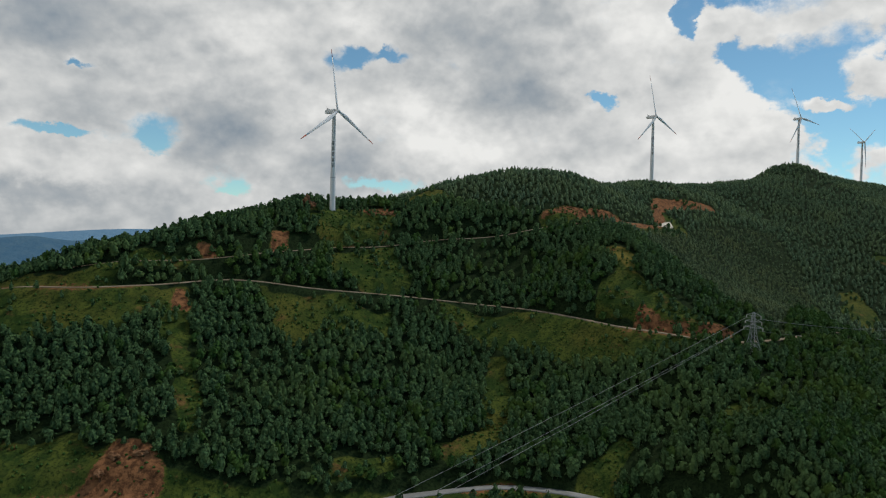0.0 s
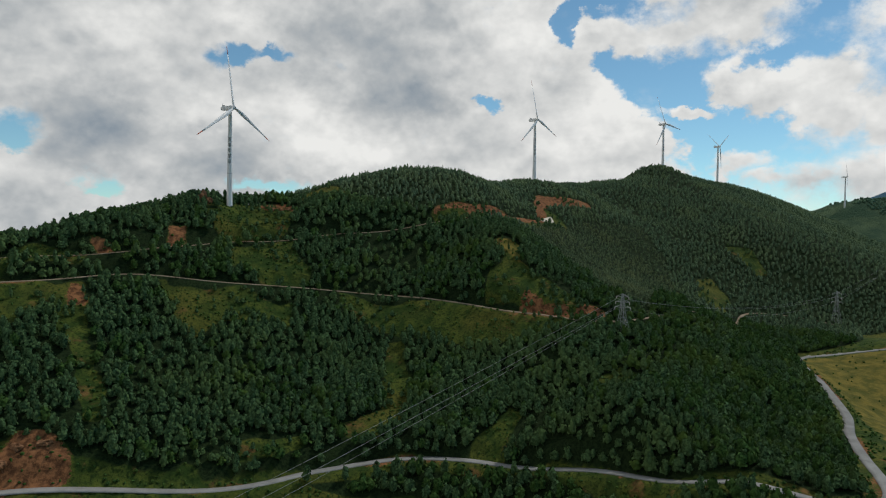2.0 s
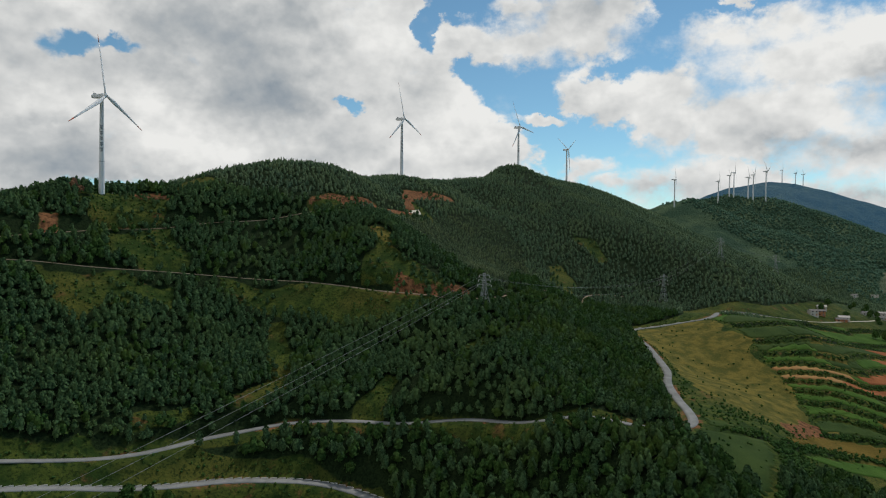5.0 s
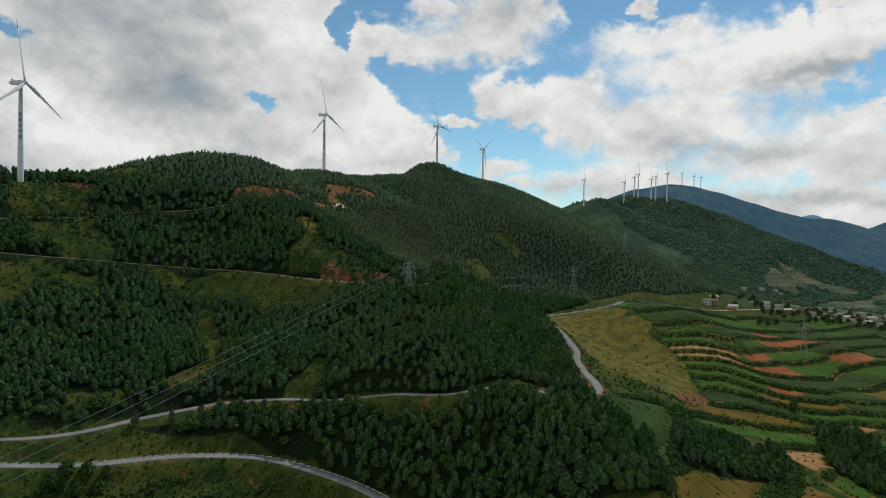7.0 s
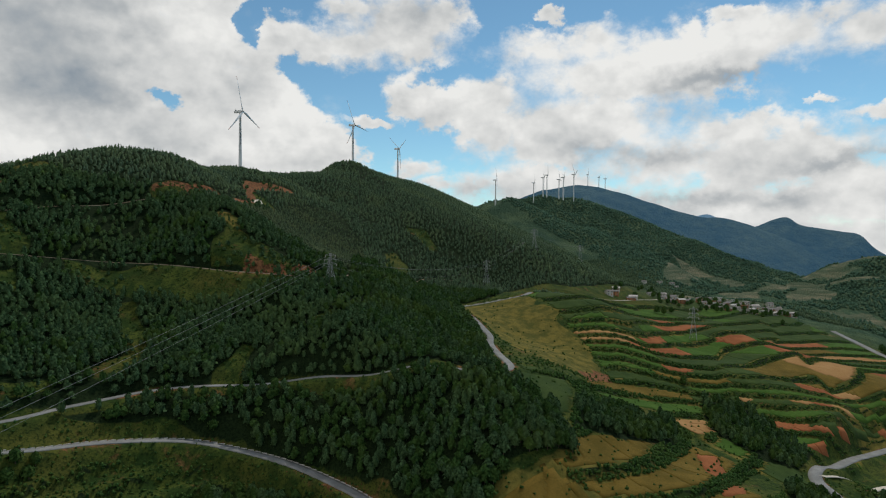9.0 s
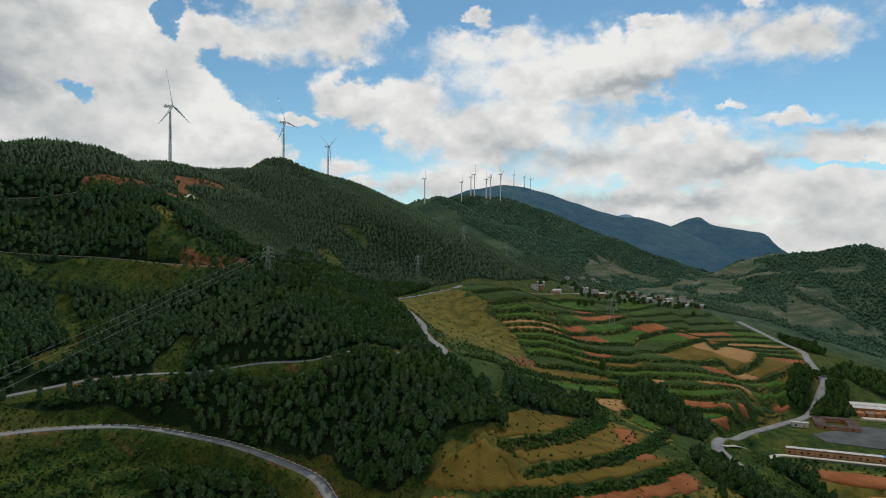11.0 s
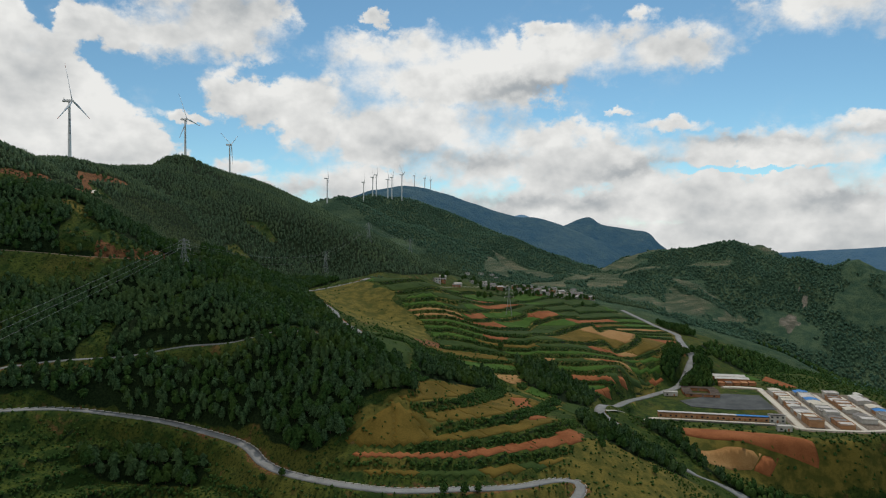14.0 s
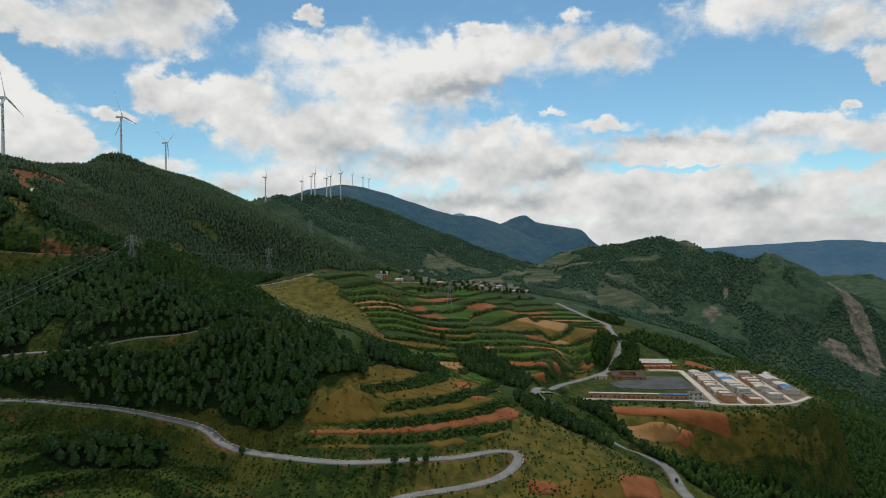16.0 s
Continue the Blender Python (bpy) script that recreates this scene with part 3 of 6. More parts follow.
BARE_SOIL = {
    "bank_a": [(70, 519), (104, 532), (134, 543), (162, 558), (182, 577), (188, 592), (176, 589), (160, 573), (132, 555), (104, 542), (76, 527)],
    "bank_b": [(190, 634), (204, 667), (234, 686), (278, 714), (276, 698), (230, 661), (202, 634), (194, 610), (184, 606)],
    "cut_a": [(107, 400), (115, 404), (123, 413), (130, 400), (146, 396), (142, 386), (126, 389)],
    "cut_e": [(145, 390), (160, 400), (178, 400), (173, 389), (149, 385)],
    "cut_b": [(-150, 418), (-129, 414), (-141, 408)],
    "cut_c": [(-114, 452), (-102, 456), (-97, 434), (-107, 428)],
    "slide": [(-140, 259), (-137, 268), (-134, 280), (-123, 281), (-112, 276), (-108, 270), (-112, 264)],
    "gully_top": [(-146, 380), (-140, 380), (-134, 366), (-143, 361)],
    "cut_d": [(-64, 510), (-34, 505), (-30, 498), (-55, 495)],
    "crag": [(-104, 486), (-93, 489), (-91, 480), (-100, 478)],
    "far_scar": [(1675, 319), (1708, 299), (1677, 271), (1618, 284), (1634, 308)],
    "far_scree": [(2013, 80), (2028, 31), (1857, -26), (1710, -75), (1685, -45), (1845, 15)],
    "far_track": [(1851, 330), (1790, 280), (1750, 288), (1800, 300)],
    "far_cliff": [(1688, 70), (1736, 29), (1671, -66), (1640, -20)],
    "rock_foot": [(300, 240), (345, 268), (356, 262), (330, 235), (300, 225)],
}
GOLD = {
    "bare_hill": [(330, 420), (360, 448), (395, 445), (413, 425), (407, 387), (380, 313), (352, 262), (300, 232), (275, 260), (271, 281), (290, 315), (318, 370)],
    "lower_slope": [(120, 60), (218, 56), (300, 70), (345, 30), (330, -40), (150, -40)],
    "settlement_slope": [(432, 100), (446, 80), (476, 12), (505, -60), (560, -90), (500, -70), (440, -10), (410, 50)],
    "near_gold": [(130, 128), (150, 126), (200, 128), (240, 134), (275, 140), (285, 128), (250, 108), (215, 98), (177, 100), (156, 100), (122, 114)],
    "spur_top": [(120, 475), (128, 440), (146, 418), (170, 400), (160, 405), (135, 425), (112, 455)],
}
FAR_TILLED = [[(1197, 401), (1268, 450), (1443, 516), (1525, 508), (1566, 464), (1514, 438)], [(1404, 637), (1438, 704), (1756, 888), (1778, 782), (1517, 629)], [(1600, 1130), (1760, 860), (1884, 640), (1898, 499), (1850, 502), (1800, 690), (1700, 830), (1560, 1080)], [(1410, 421), (1658, 407), (1643, 373), (1430, 401)],
              [(1300, 760), (1380, 830), (1460, 800), (1380, 720)], [(1250, 900), (1400, 1000), (1480, 960), (1330, 860)]]
FAR_FACE = [(1840, 309), (1931, 255), (1985, 163), (1933, 88), (1803, 47), (1683, 94), (1622, 194), (1671, 256)]
FAR_WOOD = [(960, 900), (1050, 1500), (1450, 1900), (1900, 1560), (1960, 1120), (1760, 960), (1600, 1130), (1420, 1040), (1240, 900), (1100, 830)]
HILL = [(-700, 272), (-260, 282), (-110, 274), (-60, 285), (-30, 299), (30, 315), (100, 280), (130, 248), (150, 227), (180, 209), (198, 209), (216, 234), (244, 278), (280, 332), (303, 372), (318, 405), (330, 434), (355, 462), (420, 470), (470, 530), (560, 548), (640, 590), (720, 640), (830, 750), (900, 880), (980, 1050), (1100, 1500), (900, 1700), (-700, 1500)]
WOODS = {
    "lower_wood": [(-20, 292), (32, 303), (86, 278), (126, 228), (160, 200), (192, 196), (196, 172), (176, 152), (190, 140), (179, 128), (139, 133), (127, 125), (106, 130), (102, 155), (106, 175), (92, 215), (66, 262), (31, 288), (0, 290)],
    "belt_a": [(222, 168), (288, 191), (334, 185), (289, 152), (232, 140), (209, 150)],
    "spur_wood": [(340, 108), (356, 92), (358, 60), (348, 30), (320, 36), (295, 46), (291, 77), (318, 100)],
    "belt_b": [(418, 222), (447, 205), (423, 140), (380, 126), (357, 139), (362, 177)],
    "clump": [(44, 252), (76, 214), (84, 186), (72, 182), (58, 204), (38, 236)],
    "ravine": [(405, 95), (432, 72), (415, 58), (402, 40), (402, 20), (430, -8), (455, -34), (490, -75), (570, -108), (640, -78), (700, -50), (760, -10), (1326, -83), (900, -400), (300, -250), (373, -48), (392, 0), (396, 34)],
    "back_wood": [(830, 181), (900, 160), (1180, 120), (1469, 198), (1700, 0), (1485, -75), (1100, -70), (1000, 20), (960, 60), (860, 130)],
    "road_belt": [(845, 230), (960, 320), (966, 308), (900, 250), (852, 218)],
    "far_belt": [(612, 114), (606, 122), (640, 138), (690, 156), (702, 142), (640, 112)],
    "far_belt_north": [(602, 148), (650, 157), (692, 170), (684, 182), (600, 160)],
    "behind_wood": [(750, 150), (800, 190), (860, 180), (900, 120), (860, 40), (790, 0), (740, -5), (765, 50), (745, 110)],
    "upper_wood": [(560, 548), (640, 590), (720, 640), (830, 750), (900, 880), (980, 1050), (1150, 1000), (1120, 850), (1000, 740), (900, 680), (800, 625), (700, 590), (600, 545)],
    "hedge_a": [(455, 470), (520, 505), (560, 500), (470, 455)],
}
TERRACED = [(215, 222), (262, 208), (300, 228), (350, 255), (382, 310), (410, 385), (418, 430), (520, 520), (700, 530), (860, 560), (1000, 640), (1090, 560), (960, 340), (870, 260), (790, 205), (680, 163), (575, 150), (450, 126), (400, 120), (366, 108), (340, 104), (318, 104), (290, 80), (262, 64), (232, 58), (205, 58), (176, 60), (150, 70), (126, 86), (110, 105), (98, 128), (125, 122), (180, 124), (200, 150), (190, 185)]
LEFT_TERRACES = [(-160, 235), (-60, 255), (0, 270), (40, 264), (66, 240), (84, 205), (86, 150), (60, 60), (-100, 0), (-260, 60)]
TERRACE_STEP = 7.4
# the banks of the terraces, counted upwards, as lines in plan
VALLEY_BANKS = [(0, [(441, 173), (455, 159), (486, 151), (551, 156), (578, 151)]), (1, [(448, 194), (460, 175), (471, 156), (522, 155), (589, 153)]), (2, [(446, 206), (466, 191), (487, 170), (515, 162)]), (3, [(445, 218), (471, 207), (501, 198), (515, 188)]),
                (4, [(436, 240), (463, 223), (493, 207), (523, 196)]), (5, [(444, 253), (466, 239), (488, 225), (538, 218), (569, 217)]), (6, [(417, 287), (418, 273), (443, 263), (480, 248), (518, 251), (579, 256), (631, 262)])]
UPPER_BANKS = [(7, [(454, 309), (464, 297), (496, 290), (574, 302), (613, 293)]), (8, [(480, 321), (523, 325), (577, 329), (608, 315)]), (9, [(477, 327), (538, 344), (604, 357)]), (10, [(470, 334), (556, 367)]), (4.4, [(537, 197), (571, 186), (727, 228)]), (3.4, [(544, 173), (580, 169), (629, 166)]),
               (1.6, [(574, 159), (610, 154), (636, 148)]), (4.5, [(373, 291), (393, 279), (408, 269)]), (6, [(385, 310), (407, 298)]), (3.5, [(359, 265), (396, 259)]), (8, [(398, 329), (420, 317)]), (10, [(408, 346), (444, 337)]), (14, [(703, 534), (841, 570), (931, 558)])]
SPUR_BANKS = [(0, [(101, 118), (113, 101), (125, 89), (148, 77), (173, 65), (196, 61)]), (1, [(108, 121), (119, 107), (131, 94), (140, 86), (156, 76), (182, 71), (209, 69), (232, 68), (247, 64)]), (2, [(113, 122), (136, 99), (162, 88), (192, 83), (213, 81), (232, 80), (251, 79), (315, 104)]),
              (3, [(160, 103), (187, 100), (224, 97), (242, 94), (303, 122), (333, 135)]), (4, [(164, 115), (196, 121), (239, 136)]), (5, [(166, 141), (198, 157), (230, 170)])]


DRY_FIELD = [(116, 122), (130, 106), (140, 98), (154, 94), (163, 97), (170, 104), (166, 114), (158, 126), (136, 130)]


def bank_count(lines):
    """A smooth count that reaches each number along that number's lines."""
    nodes = np.array([(x, y, k) for k, line in lines for x, y in line], float)
    weights = fit(nodes, 9.0)

    def count(x, y):
        out = np.full(np.shape(x), weights[-1])
        for (a, b, _), w in zip(nodes, weights):
            out = out + w * kern((x - a) ** 2 + (y - b) ** 2)
        return out
    return count


VALLEY_COUNT, SPUR_COUNT = bank_count(VALLEY_BANKS + UPPER_BANKS), bank_count(SPUR_BANKS)
SETTLED = [(496, 0), (559, 34), (606, 53), (641, 76), (633, 108), (621, 102), (656, 37), (674, -20), (585, -65), (536, -62), (512, -30)]



def axis(lo, d0, d1, hi, step):
    """Places along an axis: even between d0 and d1, then ever wider."""
    mid = list(np.arange(d0, d1 + 0.1, step))
    while mid[-1] < hi:
        mid.append(mid[-1] + min(95.0, step + 0.028 * (mid[-1] - d1)))
    low = [d0]
    while low[-1] > lo:
        low.append(low[-1] - min(95.0, step + 0.05 * (d0 - low[-1])))
    return np.array(low[:0:-1] + mid)


AX, AY = axis(-4700, -170, 930, 4700, 2.8), axis(-4700, -10, 600, 4700, 2.8)
GX, GY = np.meshgrid(AX, AY)


def road_distance(x, y, line, reach=26.0):
    """How far each place lies from the line, and the line's height there."""
    dist, z = np.full(x.shape, 1e9), np.zeros(x.shape)
    lo, hi = line[:, :2].min(0) - reach, line[:, :2].max(0) + reach
    some = np.nonzero((x > lo[0]) & (x < hi[0]) & (y > lo[1]) & (y < hi[1]))
    px, py = x[some], y[some]
    best, bz = np.full(px.shape, 1e9), np.zeros(px.shape)
    for a, b in zip(line, line[1:]):
        d = b - a
        t = np.clip(((px - a[0]) * d[0] + (py - a[1]) * d[1]) / (d[0] ** 2 + d[1] ** 2), 0, 1)
        off = np.hypot(px - a[0] - t * d[0], py - a[1] - t * d[1])
        nearer = off < best
        best, bz = np.where(nearer, off, best), np.where(nearer, a[2] + t * d[2], bz)
    dist[some], z[some] = best, bz
    return dist, z


def terrace_level(x, y):
    """The number of the terrace: tall steps round the near spur and below the camera, broad strips across the valley floor."""
    left = x < 96
    near = ((x < 335) & (y < 205)) | left
    low = (height(x, y) + rough(x, y, 130, 21, 2) * 1.6) / TERRACE_STEP
    wave = rough(x, y, 45, 22, 2) * 0.12
    block = (0.59 * x - 0.81 * y + rough(x, y, 60, 23, 2) * 16) / 88
    shift = lattice(np.floor(block), 4.0, 6.0) + (lattice(np.floor(block) + 1, 4.0, 6.0) - lattice(np.floor(block), 4.0, 6.0)) * smooth(0.9, 1.0, block - np.floor(block))
    wave = wave + np.where(near, 0.0, (shift - 0.5) * 1.0)
    level = np.where(near, SPUR_COUNT(x, y), VALLEY_COUNT(x, y)) + wave + 500
    # the wide dry field runs on past the end of one bank
    level = np.where(inside(x, y, DRY_FIELD, 1.0) > 0.5, 502.4, level)
    return np.where(left, low, level), near, left


def full_height(x, y):
    """The ground with its terraces and road beds, the terrace level, and the share of the step."""
    h = plain_height(x, y)
    k = np.maximum(inside(x, y, TERRACED, 8.0), inside(x, y, LEFT_TERRACES, 8.0))
    k = k * (1 - inside(x, y, GOLD["bare_hill"], 6.0))
    level, near, left = terrace_level(x, y)
    part_ = level - np.floor(level)
    # a gentle tread, then a steep bank
    step = np.floor(level) + part_ * 0.15 + 0.85 * smooth(0.78, 0.98, part_)
    strip = height(x, y) + np.where(near, 3.6, 2.2) * (smooth(0.8, 0.97, part_) - part_)
    h = h * (1 - k) + k * (np.where(left, step * TERRACE_STEP, strip) + rough(x, y, 12, 33, 2) * 0.25)
    level_ground = shelf(x, y)
    h = h * (1 - level_ground) + level_ground * (height(x, y) + rough(x, y, 20, 34, 2) * 0.1)
    near_road = np.full(np.shape(x), 1e9)
    for name, line in LINES.items():
        d, z = road_distance(x, y, line)
        w = ROADS[name][0] / 2
        t = 1 - smooth(w + 0.8, w + 7.0, d)
        h = h * (1 - t) + (z - 0.12) * t
        near_road = np.minimum(near_road, d - w)
    return h, np.floor(level), part_, k, near_road


GZ, G_LEVEL, G_PART, G_TERRACE, G_ROAD = full_height(GX, GY)


def ground_at(x, y):
    """The height of the ground mesh under places x, y."""
    x, y = np.asarray(x, float), np.asarray(y, float)
    i = np.clip(np.searchsorted(AX, x) - 1, 0, len(AX) - 2)
    j = np.clip(np.searchsorted(AY, y) - 1, 0, len(AY) - 2)
    u, v = (x - AX[i]) / (AX[i + 1] - AX[i]), (y - AY[j]) / (AY[j + 1] - AY[j])
    return GZ[j, i] * (1 - u) * (1 - v) + GZ[j, i + 1] * u * (1 - v) + GZ[j + 1, i] * (1 - u) * v + GZ[j + 1, i + 1] * u * v


def cover_of(x, y):
    """Forest, bare soil and dry grass at each place, from 0 to 1."""
    forest = inside(x, y, HILL, 5.0)
    r = np.hypot(x, y)
    valley = smooth(-0.16, 0.06, rough(x, y, 150, 41, 5) + 0.1) * smooth(1080, 1230, x + 0.3 * y - 100) * (1 - 0.4 * inside(x, y, FAR_FACE, 40.0))
    forest = np.maximum(forest, valley)
    wx, wy = x + rough(x, y, 22, 91, 3) * 9, y + rough(x, y, 22, 92, 3) * 9
    for ring in CLEARINGS.values():
        forest = forest * (1 - inside(wx, wy, ring, 3.0))
    for ring in WOODS.values():
        forest = np.maximum(forest, inside(x, y, ring, 3.0))
    soil, gold = np.zeros(np.shape(x)), np.zeros(np.shape(x))
    for ring in BARE_SOIL.values():
        soil = np.maximum(soil, inside((x + wx) / 2, (y + wy) / 2, ring, 3.0))
    for ring in GOLD.values():
        gold = np.maximum(gold, inside(wx, wy, ring, 5.0))
    gold = np.maximum(gold, 0.75 * inside(x, y, TERRACED, 6.0) * smooth(-0.1, 0.3, rough(x, y, 50, 77, 3)))
    forest = np.maximum(forest, inside(x, y, FAR_WOOD, 30.0) * smooth(-0.45, -0.25, rough(x, y, 120, 49, 4)))
    sx, sy = x + rough(x, y, 90, 93, 3) * 26, y + rough(x, y, 90, 94, 3) * 26
    tilled = np.zeros(np.shape(x))
    for ring in FAR_TILLED:
        tilled = np.maximum(tilled, inside(sx, sy, ring, 12.0))
    tilled = np.maximum(tilled, 0.8 * smooth(1050, 1200, x + 0.3 * y - 100) * smooth(-0.05, 0.2, rough(x, y, 160, 47, 4) - 0.16) * smooth(40, -40, height(x, y) + 40) * smooth(330, 480, y) * (1 - inside(x, y, FAR_WOOD, 30.0)))
    gold = np.maximum(gold, 0.85 * tilled)
    forest = forest * (1 - 0.9 * tilled)
    forest = forest * (1 - soil) * (1 - inside(x, y, GOLD["bare_hill"], 4.0))
    return forest, soil, gold


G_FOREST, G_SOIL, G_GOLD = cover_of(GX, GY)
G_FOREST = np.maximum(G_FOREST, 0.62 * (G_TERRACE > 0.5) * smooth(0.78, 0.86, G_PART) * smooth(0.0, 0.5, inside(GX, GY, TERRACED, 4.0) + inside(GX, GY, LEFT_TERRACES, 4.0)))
G_PAVED = inside(GX, GY, SETTLED, 6.0)
for _name, _line in LINES.items():
    if ROADS[_name][1] != "paving":
        _d, _ = road_distance(GX, GY, _line)
        G_SOIL = np.maximum(G_SOIL, 0.6 * (1 - smooth(3.0, 9.0, _d)) * smooth(-0.25, 0.3, rough(GX, GY, 30, 55, 3)))


def grid_mesh(name, x, y, z):
    rows, cols = x.shape
    me = bpy.data.meshes.new(name)
    verts = np.stack([x, y, z], -1).reshape(-1, 3)
    i = np.arange(rows * cols).reshape(rows, cols)
    faces = np.stack([i[:-1, :-1], i[:-1, 1:], i[1:, 1:], i[1:, :-1]], -1).reshape(-1, 4)
    fill_mesh(me, verts, faces)
    return me


def fill_mesh(me, verts, faces):
    """Verts and faces (all with the same number of corners) into a mesh, fast."""
    verts, faces = np.asarray(verts, np.float32), np.asarray(faces, np.int32)
    me.vertices.add(len(verts))
    me.vertices.foreach_set("co", verts.ravel())
    me.loops.add(faces.size)
    me.loops.foreach_set("vertex_index", faces.ravel())
    me.polygons.add(len(faces))
    me.polygons.foreach_set("loop_start", np.arange(0, faces.size, faces.shape[1], dtype=np.int32))
    me.polygons.foreach_set("loop_total", np.full(len(faces), faces.shape[1], np.int32))
    me.update(calc_edges=True)
    me.validate()


def smooth_shaded(me):
    me.polygons.foreach_set("use_smooth", np.ones(len(me.polygons), bool))


ground_me = grid_mesh("ground", GX, GY, GZ)
smooth_shaded(ground_me)
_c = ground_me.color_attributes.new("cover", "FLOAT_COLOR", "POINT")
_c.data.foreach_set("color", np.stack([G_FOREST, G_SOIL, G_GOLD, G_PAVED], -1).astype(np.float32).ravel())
# far: blends in the hazed ground colours beyond about 1 km
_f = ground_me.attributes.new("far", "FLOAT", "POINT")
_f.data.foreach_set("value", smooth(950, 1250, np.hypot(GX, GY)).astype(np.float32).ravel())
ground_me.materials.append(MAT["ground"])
ground = tagged(new("ground", ground_me), "steep green hillside with scrub, red earth banks and terraces", "ground", kind="structure")


def part(name, bm, mat, parent, label=""):
    """A bmesh as one mesh object under a thing or a part."""
    me = bpy.data.meshes.new(name)
    bm.to_mesh(me)
    bm.free()
    if mat is not None:
        me.materials.append(MAT[mat])
    ob = new(name, me)
    ob.parent = parent
    return tagged(ob, label)


def thing(name, at, label, category, group="", turn=0.0):
    ob = new(name)
    ob.empty_display_size = 0.5
    ob.matrix_basis = pose(at[0], at[1], at[2], 0, 0, turn)
    return tagged(ob, label, category, group)


# far ranges: a blue emission in the material stands for distance haze
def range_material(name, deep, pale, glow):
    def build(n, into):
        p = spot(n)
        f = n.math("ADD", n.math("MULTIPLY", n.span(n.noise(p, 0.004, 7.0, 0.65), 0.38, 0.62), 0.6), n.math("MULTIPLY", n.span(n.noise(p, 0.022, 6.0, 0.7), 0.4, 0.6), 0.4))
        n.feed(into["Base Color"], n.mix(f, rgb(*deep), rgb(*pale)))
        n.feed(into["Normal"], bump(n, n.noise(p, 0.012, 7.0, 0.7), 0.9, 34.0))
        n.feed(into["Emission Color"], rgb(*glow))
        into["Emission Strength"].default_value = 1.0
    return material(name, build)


def range_mesh(name, label, nodes, slope, mat):
    a, b, y, z = (np.array(q, float) for q in (nodes[0], nodes[1], nodes[-2], nodes[-1]))
    first, last = a - (b - a) / np.linalg.norm(b - a) * 420, z + (z - y) / np.linalg.norm(z - y) * 420
    first[2], last[2] = a[2] - 170, z[2] - 170
    line = spline([tuple(first), *nodes, tuple(last)], 18.0)
    d = np.gradient(line[:, :2], axis=0)
    side = np.stack([d[:, 1], -d[:, 0]], 1) / np.linalg.norm(d, axis=1)[:, None]
    side *= np.sign((side * (-line[:, :2])).sum(1))[:, None]
    across = np.r_[-np.linspace(30, 320, 6)[::-1], 0, np.linspace(14, 1500, 44)]
    x = line[:, 0][:, None] + side[:, 0][:, None] * across
    y = line[:, 1][:, None] + side[:, 1][:, None] * across
    z = line[:, 2][:, None] - slope * (np.sqrt(across**2 + 400) - 20)
    z = z + rough(x, y, 170, 61, 4) * np.clip(np.abs(across) / 7, 0, 30)[None] + rough(x, y, 60, 64, 3) * 4
    me = grid_mesh(name, x, y, z)
    smooth_shaded(me)
    me.materials.append(mat)
    return tagged(new(name, me), label, "mountain range", kind="structure")


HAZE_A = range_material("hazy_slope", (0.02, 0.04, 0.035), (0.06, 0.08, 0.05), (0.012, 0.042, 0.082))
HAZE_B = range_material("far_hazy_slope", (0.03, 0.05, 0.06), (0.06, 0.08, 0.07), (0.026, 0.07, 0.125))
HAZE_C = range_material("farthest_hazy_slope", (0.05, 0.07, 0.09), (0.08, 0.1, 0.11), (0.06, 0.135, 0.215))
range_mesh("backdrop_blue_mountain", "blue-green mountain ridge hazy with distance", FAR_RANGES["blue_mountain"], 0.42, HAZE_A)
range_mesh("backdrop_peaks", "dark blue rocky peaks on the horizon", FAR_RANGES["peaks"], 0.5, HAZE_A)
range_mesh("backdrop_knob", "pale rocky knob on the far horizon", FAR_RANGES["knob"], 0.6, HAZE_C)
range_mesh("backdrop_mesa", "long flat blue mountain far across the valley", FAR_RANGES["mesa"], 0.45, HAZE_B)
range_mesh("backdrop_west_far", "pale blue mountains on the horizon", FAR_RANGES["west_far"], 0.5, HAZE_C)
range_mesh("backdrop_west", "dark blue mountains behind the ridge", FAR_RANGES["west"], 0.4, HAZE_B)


# ---- roads ----
def ribbon(line, width, lift, crown=0.0):
    d = np.gradient(line[:, :2], axis=0)
    side = np.stack([-d[:, 1], d[:, 0]], 1) / np.linalg.norm(d, axis=1)[:, None]
    rows = []
    for off, drop in ((-width / 2, -0.5), (-width / 2, 0.0), (-width / 6, crown), (width / 6, crown), (width / 2, 0.0), (width / 2, -0.5)):
        rows.append(np.column_stack([line[:, :2] + side * off, line[:, 2] + lift + drop]))
    v = np.stack(rows, 1)
    n, m = v.shape[:2]
    i = np.arange(n * m).reshape(n, m)
    return v.reshape(-1, 3), np.stack([i[:-1, :-1], i[1:, :-1], i[1:, 1:], i[:-1, 1:]], -1).reshape(-1, 4)


ROAD_LABELS = {"upper_road": "pale unpaved road cut across the hillside", "loop_road": "grey concrete road winding round the hill", "valley_road": "grey concrete road with a hairpin bend", "main_road": "wide grey asphalt road through the valley",
               "ridge_track": "narrow dirt track below the ridge", "village_lane": "pale concrete lane into the village", "hill_track": "narrow pale track along the slope"}
for _name, (_w, _m, _line) in ROADS.items():
    _me = bpy.data.meshes.new(_name)
    fill_mesh(_me, *ribbon(LINES[_name], _w, 0.2, 0.05))
    _me.materials.append(MAT[_m])
    tagged(new(_name, _me), ROAD_LABELS[_name], "road", kind="structure")


